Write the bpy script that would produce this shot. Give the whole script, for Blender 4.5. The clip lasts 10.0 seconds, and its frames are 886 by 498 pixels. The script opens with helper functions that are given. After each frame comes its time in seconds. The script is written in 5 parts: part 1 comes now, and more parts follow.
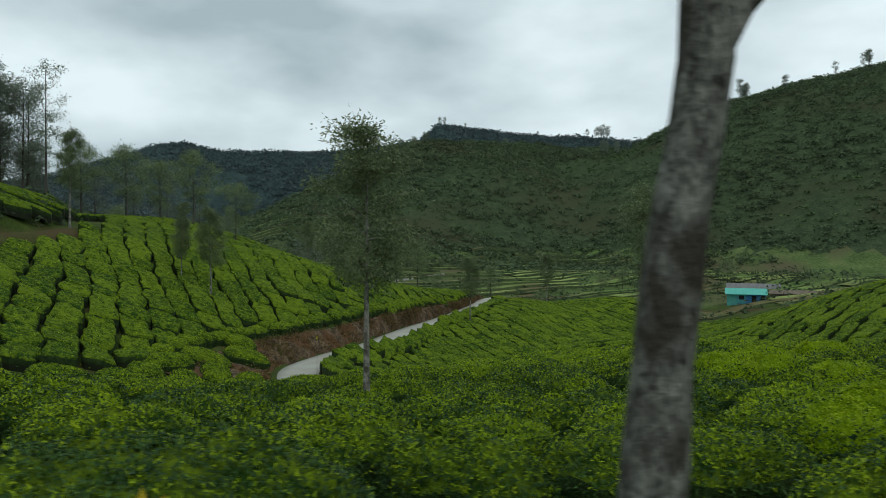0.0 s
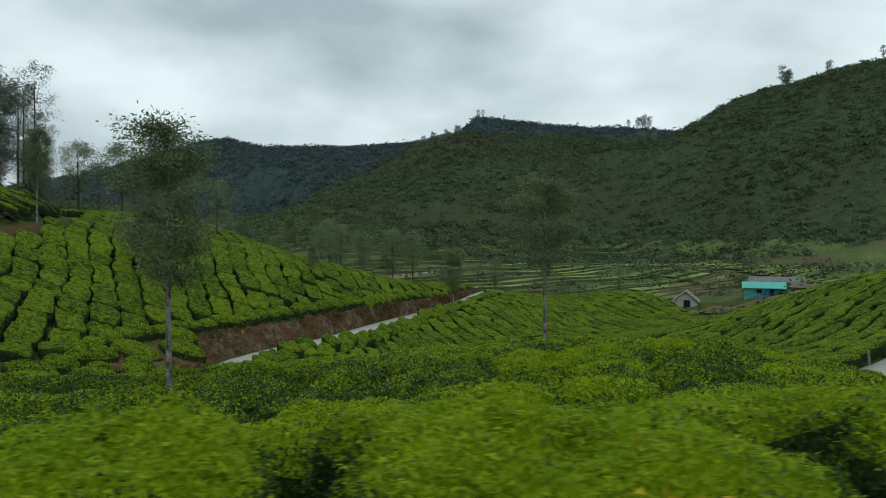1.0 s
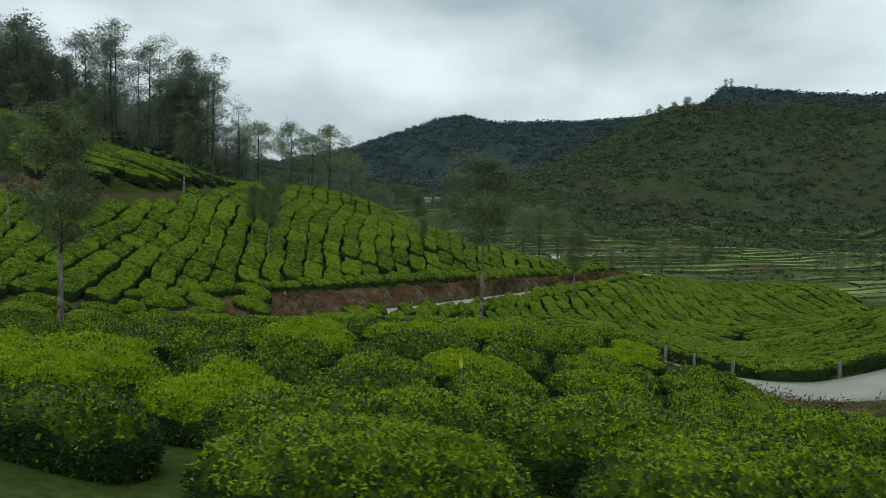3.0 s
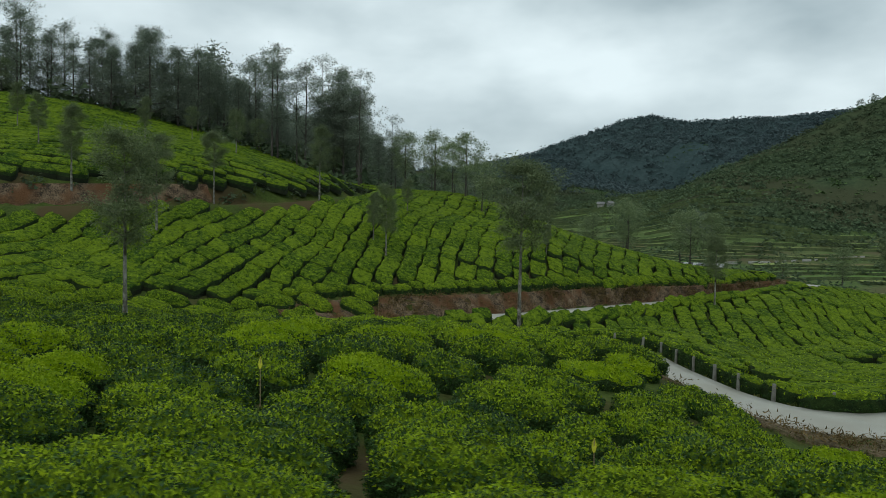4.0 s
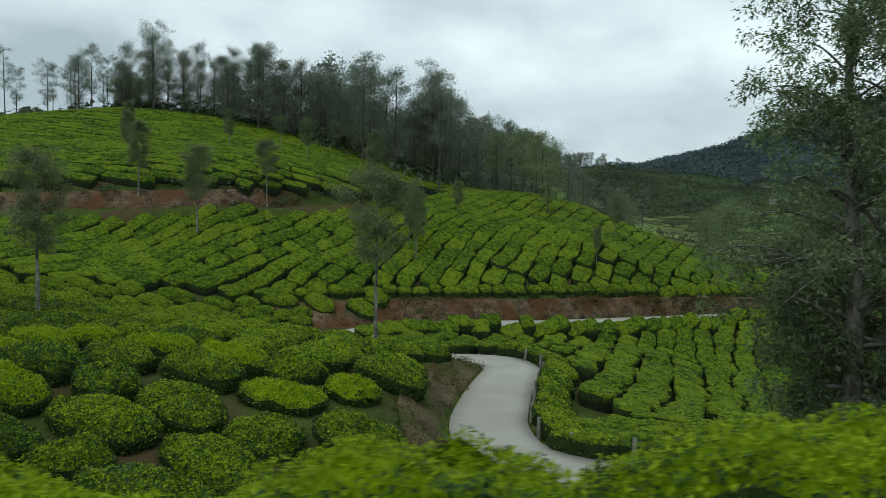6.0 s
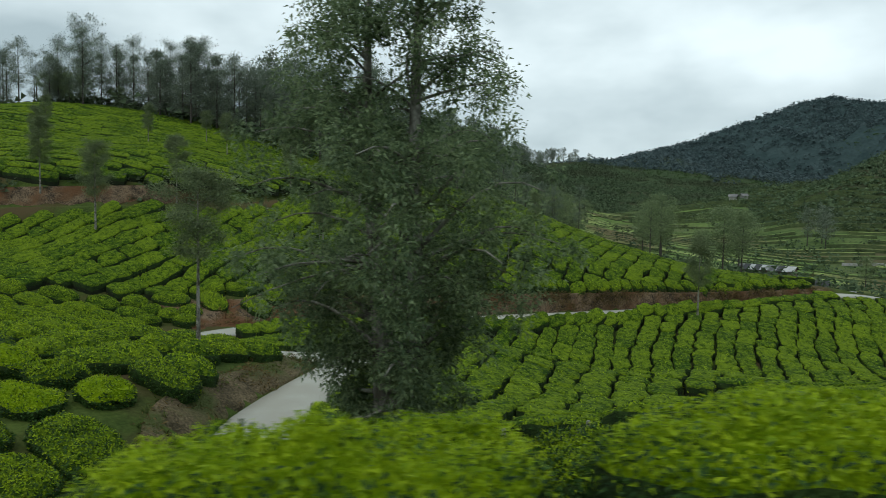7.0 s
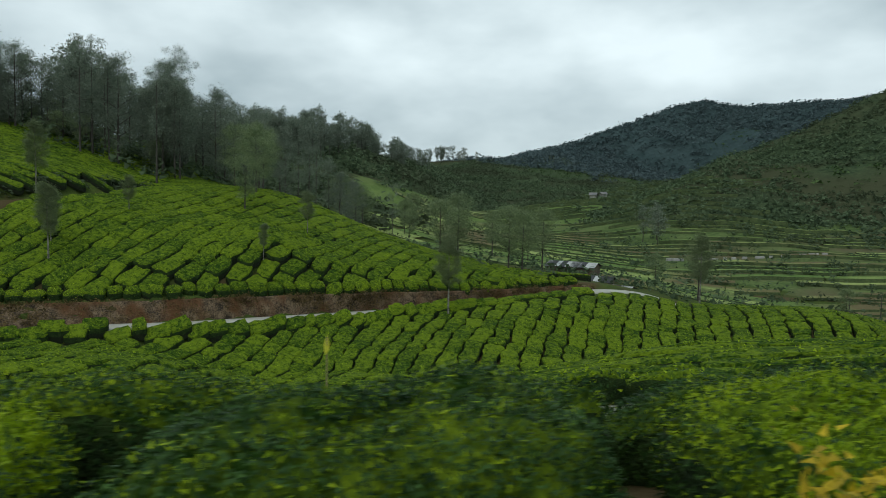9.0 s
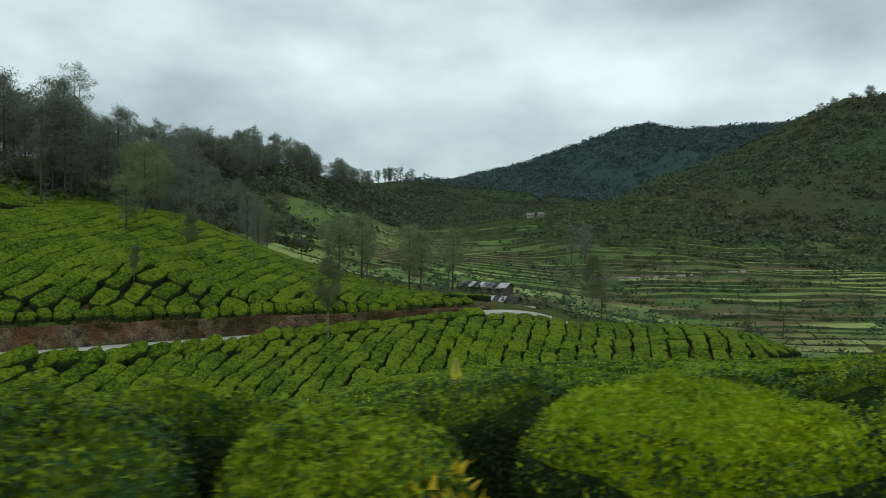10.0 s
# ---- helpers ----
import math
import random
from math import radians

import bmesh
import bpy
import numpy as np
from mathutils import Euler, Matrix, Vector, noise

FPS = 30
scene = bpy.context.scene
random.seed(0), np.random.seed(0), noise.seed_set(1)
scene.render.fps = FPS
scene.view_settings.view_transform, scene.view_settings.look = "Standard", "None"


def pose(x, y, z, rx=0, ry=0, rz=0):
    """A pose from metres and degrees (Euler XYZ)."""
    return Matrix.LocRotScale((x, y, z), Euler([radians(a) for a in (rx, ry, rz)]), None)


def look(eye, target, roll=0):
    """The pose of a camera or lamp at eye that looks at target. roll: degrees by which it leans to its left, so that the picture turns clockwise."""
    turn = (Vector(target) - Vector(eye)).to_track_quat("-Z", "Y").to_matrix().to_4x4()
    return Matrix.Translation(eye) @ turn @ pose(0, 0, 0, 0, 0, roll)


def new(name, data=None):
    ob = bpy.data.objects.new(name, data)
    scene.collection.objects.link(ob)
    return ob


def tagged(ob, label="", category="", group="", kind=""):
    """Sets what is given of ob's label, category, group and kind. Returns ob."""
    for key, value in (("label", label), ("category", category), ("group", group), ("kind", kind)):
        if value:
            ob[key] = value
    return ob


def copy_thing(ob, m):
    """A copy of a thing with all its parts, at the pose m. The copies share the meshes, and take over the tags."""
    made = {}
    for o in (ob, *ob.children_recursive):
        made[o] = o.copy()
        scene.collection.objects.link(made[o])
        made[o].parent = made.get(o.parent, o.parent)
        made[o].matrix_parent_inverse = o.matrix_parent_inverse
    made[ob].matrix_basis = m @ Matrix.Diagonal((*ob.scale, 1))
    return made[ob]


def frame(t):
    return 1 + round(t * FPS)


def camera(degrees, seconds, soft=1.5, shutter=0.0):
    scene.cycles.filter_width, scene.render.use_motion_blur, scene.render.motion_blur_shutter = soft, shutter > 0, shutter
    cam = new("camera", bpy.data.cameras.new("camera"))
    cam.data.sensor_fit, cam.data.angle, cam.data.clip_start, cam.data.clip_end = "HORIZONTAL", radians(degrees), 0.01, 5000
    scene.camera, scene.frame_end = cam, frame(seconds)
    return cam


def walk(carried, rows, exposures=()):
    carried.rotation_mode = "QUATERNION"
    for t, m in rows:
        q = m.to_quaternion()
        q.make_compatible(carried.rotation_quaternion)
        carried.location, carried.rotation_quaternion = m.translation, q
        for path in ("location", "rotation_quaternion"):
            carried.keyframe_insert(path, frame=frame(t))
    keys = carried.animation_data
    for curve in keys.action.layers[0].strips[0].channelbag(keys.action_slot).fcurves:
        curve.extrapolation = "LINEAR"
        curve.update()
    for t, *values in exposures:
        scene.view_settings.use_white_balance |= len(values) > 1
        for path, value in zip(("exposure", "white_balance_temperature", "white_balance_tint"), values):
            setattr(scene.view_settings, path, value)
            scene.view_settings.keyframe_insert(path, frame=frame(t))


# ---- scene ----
cam = camera(65.6, 10.0, soft=0.7, shutter=0.11)
PATH = [
    (0, (-2.407, -2.247, 12.65), (-2.333, -0.248, 12.643), 0.0),
    (0.5, (2.111, -2.162, 12.629), (2.129, -0.162, 12.614), -0.1),
    (1, (6.151, -1.983, 12.711), (6.095, 0.016, 12.684), -0.2),
    (1.5, (10.237, -1.823, 12.802), (10.066, 0.17, 12.779), -0.1),
    (2, (14.306, -1.288, 12.85), (13.987, 0.686, 12.805), 0.2),
    (2.2, (15.911, -0.964, 12.878), (15.524, 0.997, 12.819), 0.5),
    (3.3, (24.019, 1.213, 12.87), (23.146, 3.009, 12.758), 1.7),
    (3.5, (25.412, 1.966, 12.925), (24.439, 3.71, 12.816), 1.7),
    (4, (28.763, 4.129, 13.076), (27.567, 5.728, 12.973), 1.2),
    (4.5, (31.919, 6.676, 13.255), (30.557, 8.137, 13.154), 1.0),
    (5, (34.914, 9.573, 13.429), (33.441, 10.921, 13.318), 0.5),
    (5.2, (36.091, 10.718, 13.486), (34.587, 12.031, 13.371), 0.8),
    (6.3, (42.059, 18.284, 14.324), (40.476, 19.501, 14.199), 1.1),
    (6.5, (42.983, 19.529, 14.348), (41.41, 20.757, 14.224), 1.1),
    (7, (45.323, 22.694, 14.41), (43.783, 23.962, 14.274), 1.1),
    (7.5, (47.937, 25.931, 14.508), (46.44, 27.249, 14.36), 1.3),
    (8, (50.657, 29.239, 14.688), (49.209, 30.609, 14.526), 1.2),
    (8.5, (53.369, 32.714, 14.8), (51.972, 34.137, 14.634), 1.6),
    (9, (56.213, 36.259, 14.963), (54.858, 37.724, 14.825), 1.1),
    (9.5, (58.975, 39.635, 15.023), (57.662, 41.141, 14.929), 0.5),
    (10, (61.372, 43.016, 14.985), (60.11, 44.566, 14.91), 0.8),
]
walk(cam, [(t, look(eye, target, roll)) for t, eye, target, roll in PATH], [(0, -0.06), (5, 0.0), (6.3, 0.12), (8.2, 0.15), (9.2, 0.02), (10, -0.01)])

# ---- world and light: a bright overcast sky ----
world = bpy.data.worlds.new("overcast_sky")
scene.world = world
world.use_nodes = True
wn, wl = world.node_tree.nodes, world.node_tree.links
wn.clear()
w_out = wn.new("ShaderNodeOutputWorld")
w_bg = wn.new("ShaderNodeBackground")
w_sky = wn.new("ShaderNodeTexSky")
w_sky.sky_type = "NISHITA"
w_sky.sun_disc = False
w_sky.sun_elevation = radians(52)
w_sky.sun_rotation = radians(20)
w_gain = wn.new("ShaderNodeMixRGB")
w_gain.blend_type = "MULTIPLY"
w_gain.inputs[0].default_value = 1.0
w_gain.inputs[2].default_value = (0.9, 0.9, 0.9, 1)
w_co = wn.new("ShaderNodeTexCoord")
w_map = wn.new("ShaderNodeMapping")
w_map.inputs["Scale"].default_value = (1.0, 1.0, 2.2)
w_map.inputs["Location"].default_value = (3.1, 1.7, 0.4)
w_n1 = wn.new("ShaderNodeTexNoise")
w_n1.inputs["Scale"].default_value = 2.6
w_n1.inputs["Detail"].default_value = 5
w_n1.inputs["Roughness"].default_value = 0.46
w_ramp = wn.new("ShaderNodeValToRGB")
w_ramp.color_ramp.elements[0].position = 0.36
w_ramp.color_ramp.elements[0].color = (4.75, 6.0, 6.45, 1)
w_ramp.color_ramp.elements[1].position = 0.63
w_ramp.color_ramp.elements[1].color = (9.9, 11.5, 11.9, 1)
w_mix = wn.new("ShaderNodeMixRGB")
w_mix.inputs[0].default_value = 0.94
wl.new(w_co.outputs["Generated"], w_map.inputs["Vector"])
wl.new(w_map.outputs["Vector"], w_n1.inputs["Vector"])
wl.new(w_n1.outputs["Fac"], w_ramp.inputs["Fac"])
wl.new(w_sky.outputs["Color"], w_gain.inputs[1])
wl.new(w_gain.outputs["Color"], w_mix.inputs[1])
wl.new(w_ramp.outputs["Color"], w_mix.inputs[2])
wl.new(w_mix.outputs["Color"], w_bg.inputs["Color"])
w_bg.inputs["Strength"].default_value = 0.085
wl.new(w_bg.outputs["Background"], w_out.inputs["Surface"])

sun = new("sun", bpy.data.lights.new("sun", "SUN"))
sun.data.energy = 0.7
sun.data.angle = radians(25)
sun.data.color = (1.0, 0.97, 0.92)
sun.matrix_world = look((30, -60, 150), (0, 40, 0))
scene.view_settings.exposure = 0.0


# ---- materials ----
def material(name, low, high, scale=4.0, fine=40.0, rough=0.85, bump=0.3, spread=0.0, islands=False, through_light=0.0,
             third=None, third_scale=0.35, metal=0.0, bump_scale=None, stretch=(1, 1, 1), gloss=0.25, contrast=1.0):
    """A noise-varied surface: two colours by a coarse and a fine noise, a third in large patches, bump, chance by piece."""
    m = bpy.data.materials.new(name)
    m.use_nodes = True
    n, l = m.node_tree.nodes, m.node_tree.links
    b = n["Principled BSDF"]
    b.inputs["Roughness"].default_value = rough
    b.inputs["Metallic"].default_value = metal
    b.inputs["Specular IOR Level"].default_value = gloss
    co = n.new("ShaderNodeTexCoord")
    mp = n.new("ShaderNodeMapping")
    mp.inputs["Scale"].default_value = stretch
    l.new(co.outputs["Object"], mp.inputs["Vector"])
    n1, n2 = n.new("ShaderNodeTexNoise"), n.new("ShaderNodeTexNoise")
    n1.inputs["Scale"].default_value, n1.inputs["Detail"].default_value = scale, 5
    n2.inputs["Scale"].default_value, n2.inputs["Detail"].default_value = fine, 3
    l.new(mp.outputs[0], n1.inputs["Vector"])
    l.new(mp.outputs[0], n2.inputs["Vector"])
    avg = n.new("ShaderNodeMath")
    avg.operation = "ADD"
    l.new(n1.outputs["Fac"], avg.inputs[0])
    l.new(n2.outputs["Fac"], avg.inputs[1])
    last = avg
    if spread:
        if islands:
            g = n.new("ShaderNodeNewGeometry")
            rnd = g.outputs["Random Per Island"]
        else:
            g = n.new("ShaderNodeObjectInfo")
            rnd = g.outputs["Random"]
        k = n.new("ShaderNodeMath")
        k.operation = "MULTIPLY_ADD"
        l.new(rnd, k.inputs[0])
        k.inputs[1].default_value = spread
        l.new(avg.outputs[0], k.inputs[2])
        last = n.new("ShaderNodeMath")
        last.operation = "SUBTRACT"
        l.new(k.outputs[0], last.inputs[0])
        last.inputs[1].default_value = spread / 2
    rng = n.new("ShaderNodeMapRange")
    rng.inputs["From Min"].default_value, rng.inputs["From Max"].default_value = 1 - 0.28 / contrast, 1 + 0.28 / contrast
    l.new(last.outputs[0], rng.inputs["Value"])
    mix = n.new("ShaderNodeMixRGB")
    mix.inputs[1].default_value, mix.inputs[2].default_value = (*low, 1), (*high, 1)
    l.new(rng.outputs[0], mix.inputs[0])
    colour = mix.outputs[0]
    if third:
        n3 = n.new("ShaderNodeTexNoise")
        n3.inputs["Scale"].default_value, n3.inputs["Detail"].default_value = third_scale, 4
        l.new(mp.outputs[0], n3.inputs["Vector"])
        r3 = n.new("ShaderNodeMapRange")
        r3.inputs["From Min"].default_value, r3.inputs["From Max"].default_value = 0.48, 0.62
        l.new(n3.outputs["Fac"], r3.inputs["Value"])
        mix3 = n.new("ShaderNodeMixRGB")
        l.new(r3.outputs[0], mix3.inputs[0])
        l.new(colour, mix3.inputs[1])
        mix3.inputs[2].default_value = (*third, 1)
        colour = mix3.outputs[0]
    l.new(colour, b.inputs["Base Color"])
    if bump:
        bp = n.new("ShaderNodeBump")
        bp.inputs["Strength"].default_value = bump
        bp.inputs["Distance"].default_value = bump_scale or 1.0 / fine
        l.new(n2.outputs["Fac"], bp.inputs["Height"])
        l.new(bp.outputs[0], b.inputs["Normal"])
    if through_light:
        tr = n.new("ShaderNodeBsdfTranslucent")
        l.new(colour, tr.inputs["Color"])
        ms = n.new("ShaderNodeMixShader")
        ms.inputs[0].default_value = through_light
        l.new(b.outputs[0], ms.inputs[1])
        l.new(tr.outputs[0], ms.inputs[2])
        l.new(ms.outputs[0], n["Material Output"].inputs["Surface"])
    return m


M_GRASS = material("grassy_earth", (0.03, 0.05, 0.012), (0.075, 0.105, 0.025), 0.5, 6, third=(0.075, 0.058, 0.028), third_scale=0.16, gloss=0.03)
M_SOIL = material("red_earth", (0.05, 0.04, 0.03), (0.25, 0.18, 0.115), 1.1, 7, bump=1.0, third=(0.15, 0.078, 0.04), third_scale=0.35, bump_scale=0.3, gloss=0.03, contrast=1.5)
M_CUT = material("grassy_earth_cut", (0.06, 0.05, 0.03), (0.20, 0.155, 0.095), 0.9, 9, bump=1.0, third=(0.07, 0.085, 0.03), third_scale=0.45, bump_scale=0.15, gloss=0.03, contrast=1.3)
M_CONCRETE = material("pale_concrete", (0.31, 0.31, 0.265), (0.42, 0.415, 0.365), 0.6, 30, rough=0.8, bump=0.15, third=(0.33, 0.32, 0.27), third_scale=0.25)
M_ASPHALT = material("asphalt", (0.04, 0.04, 0.042), (0.07, 0.068, 0.066), 2, 90, bump=0.3)
M_FLUSH = material("tea_flush_leaf", (0.165, 0.27, 0.008), (0.37, 0.48, 0.015), 1.2, 14, rough=0.55, bump=0.0, spread=0.4, islands=True, through_light=0.4, gloss=0.12)
M_TEALEAF = material("tea_mature_leaf", (0.012, 0.036, 0.011), (0.05, 0.108, 0.022), 1.2, 14, rough=0.45, bump=0.0, spread=0.5, islands=True, through_light=0.12, gloss=0.1)
# dark stems and the shade low in a bush, both put into the colour
M_WOODSHADE = material("tea_wood_and_shade", (0.006, 0.010, 0.004), (0.02, 0.028, 0.009), 3, 22, bump=0.8, bump_scale=0.06)
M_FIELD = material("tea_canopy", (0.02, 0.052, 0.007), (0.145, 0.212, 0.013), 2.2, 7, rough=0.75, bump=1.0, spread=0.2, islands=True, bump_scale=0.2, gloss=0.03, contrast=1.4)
# leafy flank with its shade painted in, darker than the canopy above
M_SIDESHADE = material("tea_flank_shade", (0.008, 0.018, 0.006), (0.035, 0.065, 0.014), 3, 26, rough=0.7, bump=1.0, bump_scale=0.06, gloss=0.1)
M_YOUNG = material("young_tea_canopy", (0.08, 0.15, 0.004), (0.26, 0.37, 0.008), 2.0, 22, rough=0.8, bump=1.0, bump_scale=0.1, gloss=0.02)
M_BARK = material("grey_bark", (0.10, 0.098, 0.08), (0.32, 0.31, 0.27), 5, 18, bump=0.8, third=(0.06, 0.055, 0.04), third_scale=3.5, bump_scale=0.02, stretch=(1, 1, 0.6))
M_DARKBARK = material("dark_bark", (0.035, 0.032, 0.028), (0.10, 0.09, 0.075), 5, 24, bump=0.8)
M_OAKLEAF = material("silver_oak_leaf", (0.085, 0.118, 0.055), (0.22, 0.27, 0.13), 1.0, 9, rough=0.6, bump=0, spread=0.4, islands=True, through_light=0.38)
M_PALELEAF = material("pale_valley_leaf", (0.095, 0.14, 0.062), (0.25, 0.315, 0.155), 1.0, 9, rough=0.6, bump=0, spread=0.4, islands=True, through_light=0.38)
M_PINELEAF = material("dark_forest_leaf", (0.10, 0.132, 0.102), (0.235, 0.275, 0.205), 0.7, 6, rough=0.7, bump=0, spread=0.45, islands=True, through_light=0.38, gloss=0.1)
M_SCRUB = material("hill_scrub", (0.028, 0.046, 0.026), (0.068, 0.094, 0.046), 0.25, 1.1, rough=0.9, bump=0.6, third=(0.055, 0.062, 0.034), third_scale=0.02, bump_scale=0.6, gloss=0.0)
M_PASTURE = material("grazed_slope", (0.065, 0.108, 0.034), (0.15, 0.205, 0.066), 0.1, 1.2, rough=0.9, bump=0.5, third=(0.10, 0.12, 0.055), third_scale=0.03, bump_scale=0.3, gloss=0.0)
M_MEADOW = material("valley_meadow", (0.052, 0.087, 0.03), (0.13, 0.172, 0.065), 0.12, 1.2, rough=0.9, bump=0.5, third=(0.10, 0.095, 0.052), third_scale=0.03, bump_scale=0.3, gloss=0.0)
# bluish tint stands for distant haze, put into the ground colour
M_HAZESLOPE = material("far_floor_hazed", (0.03, 0.05, 0.05), (0.055, 0.082, 0.082), 0.05, 0.3, rough=0.9, bump=0.5, bump_scale=1.0, gloss=0.0)


# ---- helpers for meshes ----
def mesh_object(name, verts, faces, mats, parent=None, slots=None, smooth=True, label=""):
    """One mesh object from arrays; slots: material index of each face."""
    me = bpy.data.meshes.new(name)
    me.from_pydata(np.asarray(verts).tolist(), [], np.asarray(faces).tolist() if isinstance(faces, np.ndarray) else faces)
    for m in (mats if isinstance(mats, (list, tuple)) else [mats]):
        me.materials.append(m)
    if slots is not None:
        me.polygons.foreach_set("material_index", np.asarray(slots, dtype=np.int32))
    if smooth:
        me.polygons.foreach_set("use_smooth", np.ones(len(me.polygons), dtype=bool))
    me.update()
    ob = new(name, me)
    if parent:
        ob.parent = parent
    if label:
        ob["label"] = label
    return ob


def part(name, bm, mat, parent, label=""):
    """Links a bmesh as one mesh under a thing or a part."""
    me = bpy.data.meshes.new(name)
    bm.to_mesh(me)
    bm.free()
    me.materials.append(mat)
    ob = new(name, me)
    ob.parent = parent
    if label:
        ob["label"] = label
    return ob


def thing(name, label, category, group="", at=None):
    ob = new(name)
    ob.empty_display_size = 0.2
    if at is not None:
        ob.matrix_basis = at
    return tagged(ob, label, category, group)


def rise(a, b, x):
    t = np.clip((x - a) / (b - a), 0, 1)
    return t * t * (3 - 2 * t)


def glide(points, step=0.7):
    """A smooth line through the points (Catmull-Rom), sampled about every step metres."""
    p = np.array(points, float)
    p = np.vstack([2 * p[0] - p[1], p, 2 * p[-1] - p[-2]])
    out = []
    for i in range(1, len(p) - 2):
        k = max(2, int(np.linalg.norm(p[i + 1][:2] - p[i][:2]) / step))
        for t in np.arange(k) / k:
            out.append(0.5 * (2 * p[i] + (p[i + 1] - p[i - 1]) * t + (2 * p[i - 1] - 5 * p[i] + 4 * p[i + 1] - p[i + 2]) * t ** 2
                              + (3 * p[i] - p[i - 1] - 3 * p[i + 1] + p[i + 2]) * t ** 3))
    out.append(p[-2])
    return np.array(out)


def off_line(line, x, y):
    """Distance from a line in plan, its height there, the side (+ left) and how far along, for arrays x, y."""
    x, y = np.asarray(x, float), np.asarray(y, float)
    best = np.full(x.shape, 1e9)
    zz, side, run = np.zeros(x.shape), np.zeros(x.shape), np.zeros(x.shape)
    for i in range(len(line) - 1):
        a, b = line[i], line[i + 1]
        dx, dy = b[0] - a[0], b[1] - a[1]
        t = np.clip(((x - a[0]) * dx + (y - a[1]) * dy) / (dx * dx + dy * dy), 0, 1)
        px, py = x - a[0] - t * dx, y - a[1] - t * dy
        d = np.hypot(px, py)
        m = d < best
        best = np.where(m, d, best)
        zz = np.where(m, a[2] + t * (b[2] - a[2]), zz)
        side = np.where(m, np.sign(dx * py - dy * px), side)
        run = np.where(m, i + t, run)
    return best, zz, side, run


# ---- the lie of the land: the lines that shape it ----
MAIN_ROAD = [(-45, -2, 10.5), (-20, -2.2, 10.6), (-2.4, -2.2, 10.65), (14.3, -1.3, 10.85), (25.4, 2, 10.95), (35, 9.6, 11.45),
             (43, 19.5, 12.3), (50.7, 29.2, 12.7), (61.2, 42.9, 12.95), (74, 60, 13.2), (95, 90, 13.6)]
ESTATE_ROAD = [(62, 64, 10.6), (51, 53.5, 9.9), (41, 42.4, 9.0), (34, 36.6, 7.5), (28, 32.8, 6.1), (24.3, 32.1, 5.8), (21.2, 33.7, 5.65), (18.8, 36.1, 5.55), (16, 39.3, 5.4),
               (13.6, 42.1, 5.3), (10.5, 43.6, 5.0), (7, 42.4, 4.6), (0, 39.3, 4.0), (-5, 39.6, 3.5), (-9.5, 43.5, 3.2), (-11.6, 52, 2.9), (-10.1, 59.5, 2.75),
               (-7.4, 67.5, 2.5), (-5.2, 76, 2.35), (-2.7, 85.5, 2.2), (0.8, 93, 2.4), (4.2, 100, 2.75), (7.2, 107, 3.15), (9.3, 113, 3.5), (11.3, 117.5, 3.6), (14.5, 120.5, 3.2), (18, 123, 2.0)]
BANK_TOP = [(-20.3, 42, 4.9), (-18.2, 49.5, 4.9), (-15.2, 57.6, 4.85), (-11.7, 65, 4.8), (-8.6, 74, 4.7), (-5.9, 83, 4.5), (-2.6, 91, 4.4), (0.9, 98, 4.3), (4, 104.5, 4.3),
            (6.4, 111, 4.3), (8.0, 116.5, 4.2)]
TRACK = [(-46, 12, 12.4), (-43, 22, 12.6), (-41, 31, 12.9), (-38.5, 40, 13.2), (-36.5, 50, 13.5), (-35, 60, 14.1), (-37, 70, 15.0), (-41, 80, 15.6)]
TRACK_BANK = [(-49.5, 12, 14.4), (-46, 22, 14.7), (-43.6, 31, 15.1), (-41.2, 40, 15.5), (-39, 50, 15.9), (-37.8, 60, 16.2), (-40, 70, 16.9)]
NEAR_SLOPE = [(11.6, 12.4, 8.75), (15.2, 13, 8.6), (21.2, 17.4, 7.4), (23.9, 15, 8.2), (-4.3, 18.2, 7.2), (11.5, 21.4, 7.9), (15.8, 21.3, 7.8),
              (13.9, 30.7, 6.9), (20.8, 23.1, 7.0), (-4.1, 29.5, 6.0), (17.9, 27.9, 7.4), (21.5, 26, 7.1), (15, 32.2, 7.0), (-16.5, 18.5, 8.1), (-30, 12, 8.7),
              (35.5, 29.5, 8.9), (30, 21, 7.6), (27, 27, 5.7), (26, 20.5, 6.9), (31, 28, 6.9), (14.9, 27.2, 7.4), (18, 31.4, 7.05), (20.7, 29.6, 6.9),
              (-11.2, 33.9, 4.6), (2.9, 37, 5.4), (13.5, 25.9, 7.5)]
